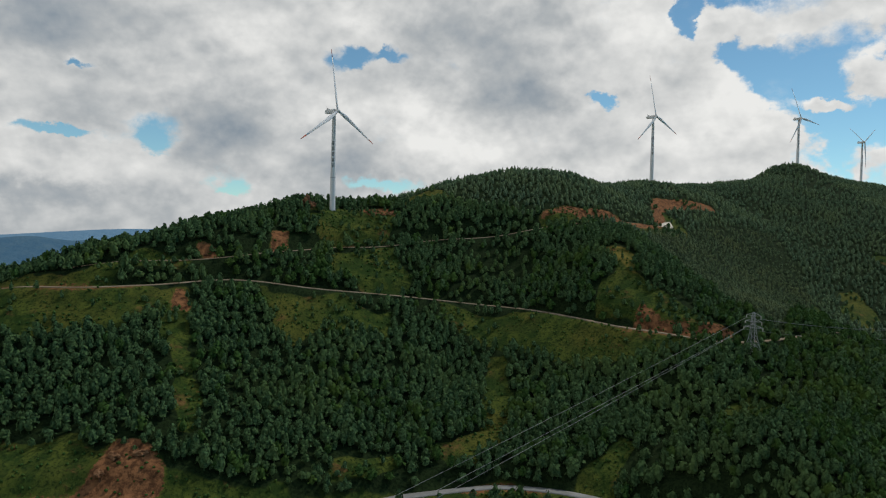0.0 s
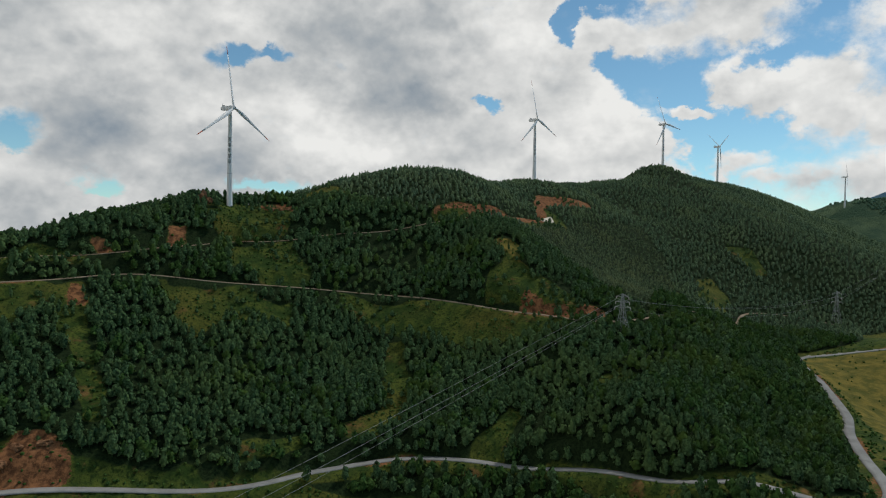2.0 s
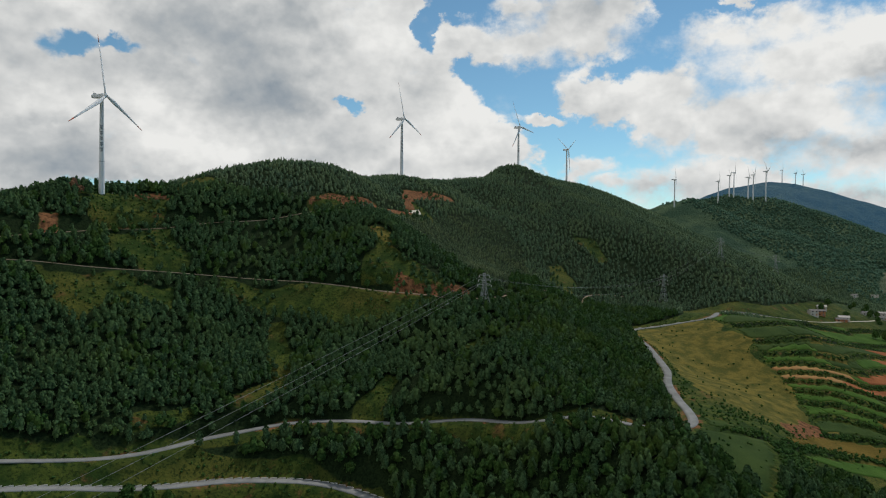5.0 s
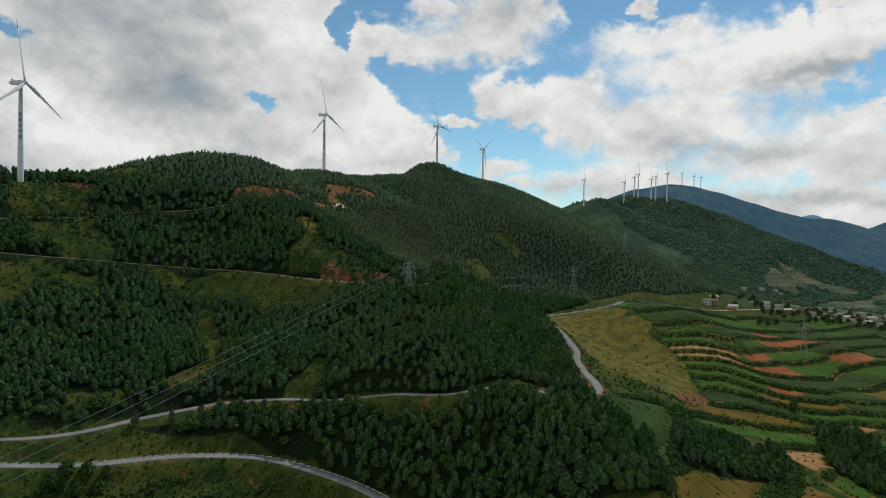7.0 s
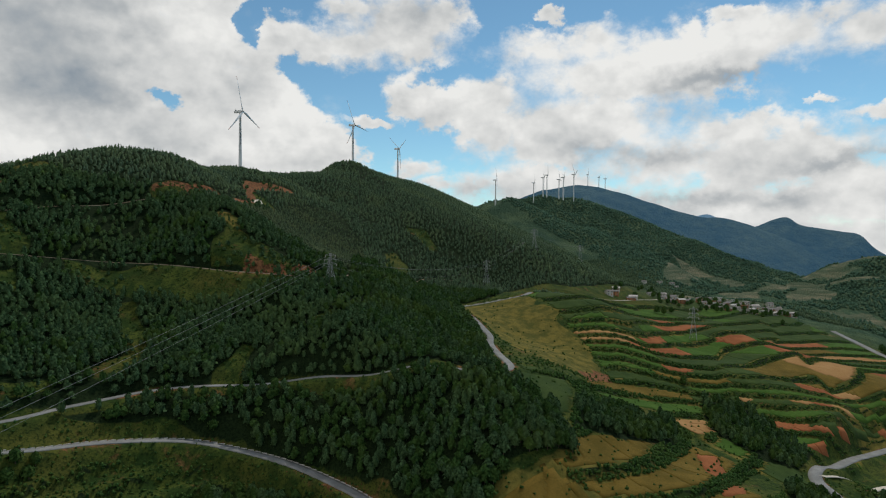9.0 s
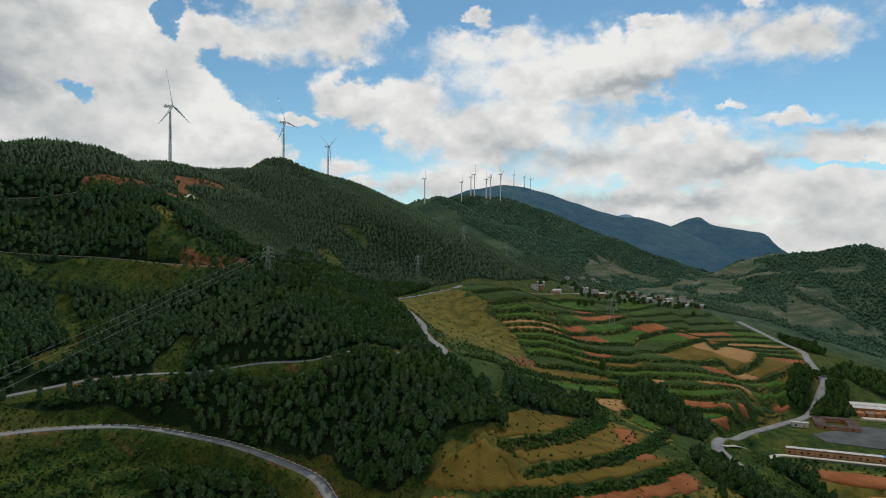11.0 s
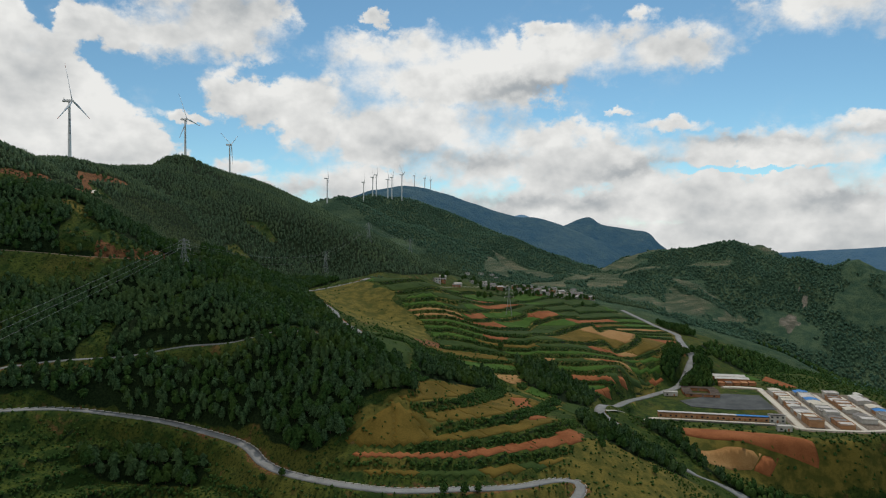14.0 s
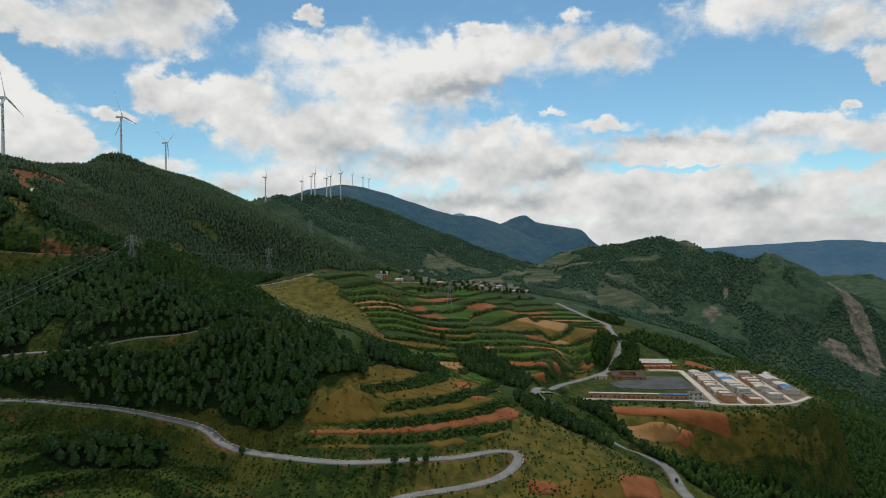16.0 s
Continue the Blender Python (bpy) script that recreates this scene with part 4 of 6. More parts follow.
# ---- wind turbines ----
def lathe(bm, rings, sides=16, close=True):
    """A round body from (height, radius) rings."""
    loops = [[bm.verts.new((r * math.cos(2 * math.pi * k / sides), r * math.sin(2 * math.pi * k / sides), z)) for k in range(sides)] for z, r in rings]
    for a, b in zip(loops, loops[1:]):
        for k in range(sides):
            bm.faces.new((a[k], a[(k + 1) % sides], b[(k + 1) % sides], b[k])).smooth = True
    if close:
        bm.faces.new(loops[0][::-1])
        bm.faces.new(loops[-1])
    return bm


def box(bm, x0, x1, y0, y1, z0, z1, m=None):
    made = bmesh.ops.create_cube(bm, size=1.0)["verts"]
    for v in made:
        v.co = Vector((x0 + (v.co.x + 0.5) * (x1 - x0), y0 + (v.co.y + 0.5) * (y1 - y0), z0 + (v.co.z + 0.5) * (z1 - z0)))
    if m is not None:
        bmesh.ops.transform(bm, matrix=m, verts=made)
    return made


def blade_mesh(length, tip):
    """A tapered, twisted aerofoil along +z; tip: only the painted band near the end."""
    bm = bmesh.new()
    stations = np.array([0.0, 0.04, 0.1, 0.2, 0.35, 0.55, 0.75, 0.86]) if not tip else np.array([0.86, 0.93, 0.98, 1.0])
    chord = np.interp(stations, [0, 0.04, 0.2, 0.5, 0.86, 0.98, 1], [1.6, 1.7, 3.1, 2.0, 1.0, 0.5, 0.12])
    thick = np.interp(stations, [0, 0.05, 0.2, 0.5, 1], [1.6, 1.5, 0.7, 0.35, 0.08])
    twist = np.interp(stations, [0, 0.2, 1], [0.5, 0.35, 0.0])
    loops = []
    for s, c, th, tw in zip(stations, chord, thick, twist):
        ring = []
        for k in range(10):
            a = 2 * math.pi * k / 10
            u, v = c * (0.5 * math.cos(a) + 0.18), th * 0.5 * math.sin(a)
            ring.append(bm.verts.new((u * math.cos(tw) - v * math.sin(tw), u * math.sin(tw) + v * math.cos(tw) - 1.2 * s * s, s * length)))
        loops.append(ring)
    for a, b in zip(loops, loops[1:]):
        for k in range(10):
            bm.faces.new((a[k], a[(k + 1) % 10], b[(k + 1) % 10], b[k])).smooth = True
    bm.faces.new(loops[0][::-1])
    bm.faces.new(loops[-1])
    return bm


def wind_turbine(at, facing, spin, hub=70.0, length=44.0, label="", lettered=True, group="wind turbines", fine=True):
    """facing: degrees that the rotor looks to, from +y towards +x; spin: the turn of the rotor."""
    base = thing("wind_turbine", at, label, "wind turbine", group, -facing)
    tower = part("tower", lathe(bmesh.new(), [(-6, 2.15), (0, 2.1), (hub * 0.33, 1.85), (hub * 0.66, 1.55), (hub - 1.6, 1.2), (hub - 1.5, 1.35), (hub - 1.2, 1.35)], 20 if fine else 10), "white", base)
    if fine:
        for z in (hub * 0.33, hub * 0.66):
            part("flange", lathe(bmesh.new(), [(z - 0.15, 1.9 if z < 30 else 1.6), (z + 0.15, 1.9 if z < 30 else 1.6)], 20), "steel", tower)
    if lettered:
        # unreadable characters down the tower, as plain bars
        for k in range(5):
            z = hub * 0.68 - k * 4.0
            r = 2.1 - 0.9 * z / hub + 0.06
            bm = bmesh.new()
            for dz, wide in ((1.1, 1.0), (0.35, 0.75), (-0.4, 1.0), (-1.1, 0.6)):
                steps = 7
                top = [bm.verts.new((r * math.sin(a), -r * math.cos(a), z + dz + 0.26)) for a in np.linspace(-0.62 * wide, 0.62 * wide, steps)]
                low = [bm.verts.new((r * math.sin(a), -r * math.cos(a), z + dz - 0.26)) for a in np.linspace(-0.62 * wide, 0.62 * wide, steps)]
                for i in range(steps - 1):
                    bm.faces.new((low[i], low[i + 1], top[i + 1], top[i]))
            mark = part("lettering", bm, "letter", tower, "dark painted characters on the tower")
            mark.matrix_basis = pose(0, 0, 0, 0, 0, facing + LETTER_TURN)
    bm = bmesh.new()
    box(bm, -1.7, 1.7, -8.2, 2.2, hub - 1.4, hub + 2.0)
    bmesh.ops.bevel(bm, geom=list(bm.edges), offset=0.55, segments=2, affect="EDGES")
    for v in bm.verts:
        if v.co.y < -5:
            v.co.x *= 0.8
            v.co.z += 0.25 * (hub + 0.3 - v.co.z)
    nacelle = part("nacelle", bm, "white", base)
    if fine:
        bm = bmesh.new()
        box(bm, -0.9, 0.9, -6.6, -5.4, hub + 1.6, hub + 2.7)
        part("cooler", bm, "steel", nacelle)
        bm = bmesh.new()
        box(bm, -0.06, 0.06, -7.2, -7.08, hub + 1.4, hub + 4.2)
        part("wind_mast", bm, "steel", nacelle)
    hub_bm = lathe(bmesh.new(), [(0, 1.5), (1.2, 1.55), (2.2, 1.25), (2.9, 0.7), (3.2, 0.15)], 16)
    rotor = part("rotor_hub", hub_bm, "white", base)
    rotor.matrix_basis = pose(0, 2.2, hub + 0.4, -86, 0, 0)
    for k in range(3):
        blade = part("blade", blade_mesh(length, False), "white", rotor)
        blade.matrix_basis = Matrix.Translation((0, 0, 1.2)) @ Matrix.Rotation(radians(spin + 120 * k), 4, "Z") @ Matrix.Rotation(radians(90), 4, "X")
        tip = part("blade_tip", blade_mesh(length, True), "red_paint" if fine else "white", blade, "faded red painted blade tip")
    return base


LETTER_TURN = 0.0
TURBINES = [  # place, facing, spin
    ((-80, 492), 124, 4), ((221, 734), 140, 10), ((484, 944), 150, 24), ((700, 1155), 150, 64)]
for (_x, _y), _face, _spin in TURBINES:
    wind_turbine((_x, _y, float(ground_at(_x, _y)) + 0.2), _face, _spin, label="white wind turbine with dark lettering down its tapered tower")
FAR_TURBINES = [  # place, facing, spin, hub height
    ((1159, 1388), 130, 10, 70), ((1528, 1636), 126, 40, 66), ((1545, 1608), 126, 70, 66), ((1556, 1601), 124, 20, 74), ((1575, 1563), 124, 100, 68), ((1581, 1549), 126, 55, 78), ((1616, 1535), 124, 80, 88)]
for (_x, _y), _face, _spin, _hub in FAR_TURBINES:
    wind_turbine((_x, _y, float(ground_at(_x, _y)) + 0.2), _face, _spin, _hub, _hub * 0.6, label="small white wind turbine on a far ridge", lettered=False, fine=False, group="far wind turbines")
for _x, _y, _z, _spin in ((2494, 2298, 243, 10), (2530, 2258, 228, 50), (2550, 2235, 221, 85)):
    wind_turbine((_x, _y, _z), 124, _spin, 56, 34, label="tiny white wind turbine on the blue mountain", lettered=False, fine=False, group="distant wind turbines")
# ---- fields on the terraces ----
CLASSES = {"dark_crop": ("dark green crop on a narrow terrace", "field"), "crop": ("bright green crop on a curved terrace", "field"), "soil": ("freshly tilled red soil on a terrace", "field"),
           "pale_soil": ("pale orange stubble field on a terrace", "field"), "gold": ("dry golden field on a terrace", "field")}
KNOWN_FIELDS = [  # class and ring
    ("soil", [(300, 146), (316, 142), (283, 112), (284, 104), (262, 90), (242, 90), (262, 104), (276, 122)]),
    ("pale_soil", [(350, 186), (403, 188), (389, 172), (347, 172)]),
    ("crop", [(440, 68), (452, 60), (446, 54), (434, 63)]),
    ("soil", [(441, 79), (461, 42), (474, 8), (474, -17), (466, -24), (452, 8), (430, 65)]),
    ("pale_soil", [(418, 54), (436, 36), (446, 13), (434, 16), (405, 45)]),
    ("soil", [(434, 16), (446, 12), (452, 2), (440, 5)]),
]
KNOWN_FIELDS += [
    ("crop", [(728, 122), (692, 82), (682, 90), (706, 118)]),
    ("soil", [(718, 86), (676, 42), (668, 50), (690, 82)]),
    ("soil", [(735, 202), (790, 222), (792, 208), (741, 190)]),
    ("gold", [(224, 17), (277, 2), (253, -12), (200, 8)]),
    ("soil", [(276, 2), (331, -3), (290, -22), (254, -11)]),
    ("soil", [(202, 27), (219, 18), (214, 10), (190, 18)]),
]
# what grows where: one place in each field
SOWN = {
    "crop": [(400, 292), (395, 281), (400, 270), (363, 275), (473, 209), (451, 229), (563, 168), (598, 163), (576, 311), (600, 293), (536, 326), (471, 175), (440, 196), (505, 147), (444, 160), (888, 320), (518, 329), (423, 343), (721, 514), (938, 538), (358, 220), (391, 216)],
    "dark_crop": [(463, 244), (504, 235), (550, 271), (518, 207), (579, 272), (629, 337), (866, 445), (806, 520), (995, 498), (425, 353), (451, 351), (463, 203), (430, 209), (487, 183), (480, 160), (528, 158), (401, 256), (700, 400), (760, 380), (820, 470)],
    "soil": [(499, 332), (589, 355), (456, 308), (452, 265), (590, 321), (638, 282), (521, 181), (727, 196), (454, 171), (472, 153), (591, 154), (618, 145), (511, 150), (442, 144), (629, 148), (530, 159), (542, 199), (552, 190), (763, 211), (459, 168), (602, 158), (626, 149), (498, 150), (448, 143), (596, 316), (811, 370)],
    "pale_soil": [(794, 313), (528, 168), (491, 185), (1059, 400), (414, 327), (409, 319), (366, 185), (391, 183), (640, 239), (570, 185), (497, 189), (460, 207)],
    "gold": [(576, 210), (619, 187), (359, 251), (421, 258), (533, 245), (804, 337)],
}
SPUR_SOWN = {
    "gold": [(133, 112), (146, 99), (166, 92), (217, 115), (243, 115), (183, 110), (200, 126), (228, 126), (256, 124), (207, 89), (181, 91), (114, 110), (125, 96), (216, 66), (188, 68), (244, 50)],
    "soil": [(152, 84), (166, 80), (185, 77), (210, 77), (229, 78), (210, 157)],
    "dark_crop": [(207, 165), (148, 77), (201, 60)],
}


def sown(sowing, x, y, level, reach):
    """For each place: the number of the nearest sown field on its terrace, and the name of the crop there."""
    best, which, names = np.full(x.shape, reach), np.full(x.shape, -1), ["none"]
    for name, places in sowing.items():
        for a, b in places:
            here = np.floor(terrace_level(np.array([float(a)]), np.array([float(b)]))[0])[0]
            cost = np.hypot(x - a, y - b) + 70.0 * np.abs(level - here)
            if "soil" in name:
                cost = np.where(level == here, cost * 1.5, 1e6)
            which = np.where(cost < best, len(names), which)
            best = np.minimum(cost, best)
            names.append(name)
    return which, np.array(names)[np.maximum(which, 0)]


def build_fields():
    cx, cy = (GX[:-1, :-1] + GX[1:, 1:]) / 2, (GY[:-1, :-1] + GY[1:, 1:]) / 2
    area = inside(cx, cy, TERRACED, 1.0) > 0.6
    corner = [G_PART[:-1, :-1], G_PART[:-1, 1:], G_PART[1:, 1:], G_PART[1:, :-1]]
    level = [G_LEVEL[:-1, :-1], G_LEVEL[:-1, 1:], G_LEVEL[1:, 1:], G_LEVEL[1:, :-1]]
    tread = np.ones(cx.shape, bool)
    for p, l in zip(corner, level):
        tread &= (p < 0.82) & (p > 0.01) & (l == level[0])
    f = cover_of(cx, cy)[0]
    dry = (G_ROAD[:-1, :-1] > 4.0) & (f < 0.35) & (inside(cx, cy, GOLD["bare_hill"], 2.0) < 0.4) & (inside(cx, cy, YARD, 2.0) < 0.4)
    tread &= area & dry
    # fields lie side by side along the contour
    u = 0.59 * cx - 0.81 * cy + rough(cx, cy, 30, 12, 2) * 7
    lev = level[0]
    width = 35 + 70 * lattice(lev, lev * 0 + 3, 2.0)
    cell = np.floor(u / width + 10 * lattice(lev, lev * 0 + 5, 1.0))
    key = lev * 1000 + cell
    luck = lattice(lev * 1.37, cell * 2.11, 7.0)
    near = (cx < 335) & (cy < 205)
    names = np.where(near, "none", np.array(["dark_crop", "crop", "soil", "pale_soil", "gold"])[np.searchsorted([0.46, 0.74, 0.83, 0.9], luck)])
    for sowing, there, reach, first in ((SOWN, ~near, 110.0, 100), (SPUR_SOWN, near, 65.0, 300)):
        which, crop = sown(sowing, cx, cy, lev, reach)
        hit = there & (which >= 0)
        names = np.where(hit, crop, names)
        key = np.where(hit, lev * 1000 + first + which, key)
    for n, (kind, ring) in enumerate(KNOWN_FIELDS):
        hit = (inside(cx, cy, ring, 0.5) > 0.5) & (G_ROAD[:-1, :-1] > 1.5) & (f < 0.5)
        key = np.where(hit, 900000 + n, key)
        names = np.where(hit, kind, names)
        tread = tread | hit
    rows, cols = GX.shape
    ids = np.arange(rows * cols).reshape(rows, cols)
    quads = np.stack([ids[:-1, :-1], ids[:-1, 1:], ids[1:, 1:], ids[1:, :-1]], -1)
    flat_v = np.stack([GX, GY, GZ], -1).reshape(-1, 3)
    made = 0
    some = np.nonzero(tread & (names != "none"))
    order = np.argsort(np.where(key[some] >= 900000, key[some] - 2000000, key[some]), kind="stable")
    js, is_ = some[0][order], some[1][order]
    ks = key[js, is_]
    cuts = np.nonzero(np.diff(ks))[0] + 1
    for jj, ii in zip(np.split(js, cuts), np.split(is_, cuts)):
        if len(jj) < 9:
            continue
        q = quads[jj, ii]
        used, back = np.unique(q, return_inverse=True)
        q = back.reshape(-1, 4)
        v = flat_v[used] + (0, 0, 0.22)
        known = key[jj[0], ii[0]] - 900000
        if known >= 0:
            # the rim follows the field's own outline
            count = np.bincount(q.ravel(), minlength=len(v))
            ring = np.array(KNOWN_FIELDS[int(known)][1], float)
            for k in np.nonzero(count < 4)[0]:
                best = None
                for a, b in zip(ring, np.roll(ring, -1, axis=0)):
                    t = np.clip(np.dot(v[k, :2] - a, b - a) / (np.dot(b - a, b - a) + 1e-9), 0, 1)
                    p = a + t * (b - a)
                    if best is None or np.hypot(*(p - v[k, :2])) < best[0]:
                        best = (np.hypot(*(p - v[k, :2])), p)
                if best[0] < 4.0:
                    v[k, :2] = best[1]
                    v[k, 2] = ground_at(*best[1]) + 0.22
        edges = {}
        for a, b, c, d in q:
            for e in ((a, b), (b, c), (c, d), (d, a)):
                if (e[1], e[0]) in edges:
                    del edges[(e[1], e[0])]
                else:
                    edges[e] = 1
        n = len(v)
        skirt = np.array([(a, a + n, b + n, b) for a, b in edges])
        kind = names[jj[0], ii[0]]
        me = bpy.data.meshes.new("field")
        fill_mesh(me, np.vstack([v, v - (0, 0, 0.6)]), np.vstack([q, skirt]))
        smooth_shaded(me)
        me.materials.append(MAT[kind])
        tagged(new("field", me), *CLASSES[kind], group="terraced fields")
        made += 1
        if made >= 420:
            break


YARD = [(453, 105), (474, 116), (523, 124), (560, 139), (598, 148), (629, 115), (680, 138), (702, 98), (647, 66), (676, -18), (581, -70), (536, -65), (494, -5), (500, 9)]
build_fields()


# ---- houses ----
def gable(bm, w, d, z0, rise, over=0.5, thick=0.22):
    """A pitched roof with thickness, ridge along x."""
    half, deep = w / 2 + over, d / 2 + over
    for s in (-1, 1):
        lo = [Vector((-half, s * deep, z0 - 0.15)), Vector((half, s * deep, z0 - 0.15)), Vector((half, 0, z0 + rise)), Vector((-half, 0, z0 + rise))]
        bot = [bm.verts.new(p) for p in lo]
        top = [bm.verts.new(p + Vector((0, 0, thick))) for p in lo]
        bm.faces.new(bot)
        bm.faces.new(top[::-1])
        for k in range(4):
            bm.faces.new((bot[k], top[k], top[(k + 1) % 4], bot[(k + 1) % 4]))


def wall_block(w, d, z, rise, plinth=3.0):
    bm = bmesh.new()
    box(bm, -w / 2, w / 2, -d / 2, d / 2, -plinth, z)
    for s in (-1, 1):
        a = [bm.verts.new((s * w / 2, -d / 2, z)), bm.verts.new((s * w / 2, d / 2, z)), bm.verts.new((s * w / 2, 0, z + rise))]
        bm.faces.new(a)
    return bm


def pane(bm, x, y, z, w, h, deep=0.12):
    box(bm, x - w / 2, x + w / 2, y - deep, y + deep * 0.2, z, z + h)


def house(at, turn, w, d, z, roof, walls, label, group, flat=False, rise=1.6, bays=2, lean=False):
    base = thing("house", at, label, "house", group, turn)
    wall = part("wall", wall_block(w, d, z - (0.75 if lean else 0), 0.01 if flat or lean else rise), walls, base)
    if lean:
        bm = bmesh.new()
        box(bm, -w / 2 - 0.1, w / 2 + 0.1, -d / 2 - 0.9, d / 2 + 0.5, z, z + 0.25)
        for v in bm.verts:
            v.co.z += -0.1 * (v.co.y + d / 2)
        part("roof", bm, roof, base)
    elif flat:
        bm = bmesh.new()
        box(bm, -w / 2 - 0.4, w / 2 + 0.4, -d / 2 - 0.4, d / 2 + 0.4, z + 0.02, z + 0.28)
        part("roof", bm, roof, base)
        bm = bmesh.new()
        for a in ((-w / 2 - 0.4, w / 2 + 0.4, -d / 2 - 0.4, -d / 2 - 0.15), (-w / 2 - 0.4, w / 2 + 0.4, d / 2 + 0.15, d / 2 + 0.4), (-w / 2 - 0.4, -w / 2 - 0.15, -d / 2, d / 2), (w / 2 + 0.15, w / 2 + 0.4, -d / 2, d / 2)):
            box(bm, *a, z + 0.28, z + 0.95)
        part("parapet", bm, walls, base)
    else:
        bm = bmesh.new()
        gable(bm, w, d, z, rise)
        part("roof", bm, roof, base)
    storeys = 2 if z > 5 else 1
    for s in range(storeys):
        for k in range(bays):
            x = (k + 0.5) / bays * w - w / 2
            if s == 0 and k == bays // 2:
                bm = bmesh.new()
                pane(bm, x, -d / 2, 0.05, 1.5, 2.2)
                part("door", bm, "brick" if walls != "brick" else "grey_roof", base, "dark wooden door")
            else:
                bm = bmesh.new()
                pane(bm, x, -d / 2, 0.95 + 3 * s, 1.7, 1.35)
                part("window", bm, "glass", base)
    return base


def on_ground(x, y):
    return (x, y, float(ground_at(x, y)) + 0.1)


def along(a, b, n):
    return [(a[0] + (b[0] - a[0]) * (k + 0.5) / n, a[1] + (b[1] - a[1]) * (k + 0.5) / n) for k in range(n)]


def heading(a, b):
    return math.degrees(math.atan2(b[1] - a[1], b[0] - a[0]))


hr = random.Random(11)


def plot(a, b):
    """A place in the settlement: a metres along its front row, b metres back from it."""
    return (465 + 0.475 * a + 0.88 * b, 104 - 0.88 * a + 0.475 * b)


ALONG, BACK_WAY = heading((0, 0), (0.475, -0.88)), heading((0, 0), (0.88, 0.475))
# the new settlement: one row by the lane, and rows running back from it
for _k in range(8):
    _roof = "blue_roof" if _k in (5, 6) else "roof"
    house(on_ground(*plot(6.6 + 12.9 * _k, 3.5)), ALONG, 12.6, 7.0, 6.6 if _k == 7 else 4.5, "grey_roof" if _k == 7 else _roof, "plaster" if _k == 7 else "facade",
          "orange-washed terrace house with a %s" % {"blue_roof": "blue sheet roof", "roof": "pale sheet roof"}[_roof] if _k < 7 else "two-storey plastered house with a grey roof", "row houses", lean=True, bays=3)
SETTLEMENT_ROWS = [(124.5, -8, 128, 12), (147.5, -10, 126, 12), (171, 12, 118, 9), (193, 30, 112, 6)]
for _r, (_a, _lo, _hi, _n) in enumerate(SETTLEMENT_ROWS):
    for _k in range(_n):
        _b = _lo + (_hi - _lo) * (_k + 0.5) / _n
        _blue = (_r, _k) in ((1, 11), (1, 8), (3, 1))
        _tall = (_r, _k) in ((0, 0), (0, 1), (1, 3), (2, 8))
        if (_r, _k) in ((2, 2), (3, 3)):
            continue
        _long = (_hi - _lo) / _n
        _flat = not _blue and hr.random() < 0.55
        _wall = hr.choice(("plaster", "plaster", "facade"))
        _x, _y = plot(_a + hr.uniform(-0.8, 0.8), _b)
        house(on_ground(_x, _y), BACK_WAY + hr.uniform(-1.5, 1.5), _long - 0.5, hr.uniform(10, 12.5), 5.2 if _tall else hr.uniform(3.0, 3.7), "blue_roof" if _blue else hr.choice(("roof", "roof", "plaster", "paving", "grey_roof")), _wall,
              "%s %s house with a %s roof in a row" % ("two-storey" if _tall else "single-storey", "orange-washed" if _wall == "facade" else "plastered", "blue sheet" if _blue else "pale"), "settlement houses", flat=_flat, rise=0.9)
for _a, _b, _w, _d in ((88, 188, 40, 13), (92, 173, 34, 11)):
    house(on_ground(*plot(_a, _b)), ALONG, _w, _d, 4.2, "plaster", "brick", "long open shed with a pale sheet roof", "sheds", rise=1.0, bays=6)
for _k in range(5):
    house(on_ground(*plot(78 + 8 * _k, 154 + 1.5 * _k)), BACK_WAY, 11, 6.4, 2.6, hr.choice(("brick", "facade", "grey_roof")), "brick", "unfinished low brick house", "brick houses", flat=True)
for _a, _b, _w, _d in ((50, 121, 32, 8), (37, 106, 8, 22), (50, 91, 32, 7), (63, 106, 8, 22)):
    house(on_ground(*plot(_a, _b)), ALONG, _w, _d, 2.8, "brown_roof", "brick", "low brown farm building round a yard", "farm buildings", rise=0.7, bays=3)
house(on_ground(*plot(20, 90)), ALONG, 13, 6, 3.4, "plaster", "plaster", "small white flat-roofed hut by the road", "huts", flat=True)
house(on_ground(*plot(96, -24)), ALONG, 11, 6, 3.6, "plaster", "plaster", "small white hut beside the red field", "huts", flat=True)
house(on_ground(*plot(198, 118)), BACK_WAY, 9, 6, 3.4, "plaster", "plaster", "small pale hut at the edge of the settlement", "huts", rise=0.8)

# the old village on the spur
OLD_VILLAGE = [(690, 556), (706, 560), (728, 552), (742, 556), (850, 612), (868, 600), (884, 616), (870, 588), (900, 590), (905, 612), (930, 600), (945, 612), (952, 590), (965, 600), (978, 612), (985, 588), (1000, 600), (1002, 578), (1015, 592),
               (1020, 566), (940, 570), (956, 556), (970, 566), (990, 556), (1008, 548), (1028, 548), (1036, 566), (1046, 548), (1056, 534), (1060, 556), (1072, 544), (1076, 526), (1085, 536), (1064, 516), (1090, 512), (925, 625), (912, 640), (1040, 588), (955, 540), (975, 530), (1000, 530), (1020, 520), (1040, 510)]
SPUR_HOUSES = [(734, 584), (1210, 872), (1239, 864), (1026, 629), (1044, 620), (1020, 584), (984, 545), (1059, 575), (1053, 551), (1040, 524), (1116, 548), (1071, 509), (1079, 500), (1168, 883), (1241, 851), (991, 520), (1159, 586)]
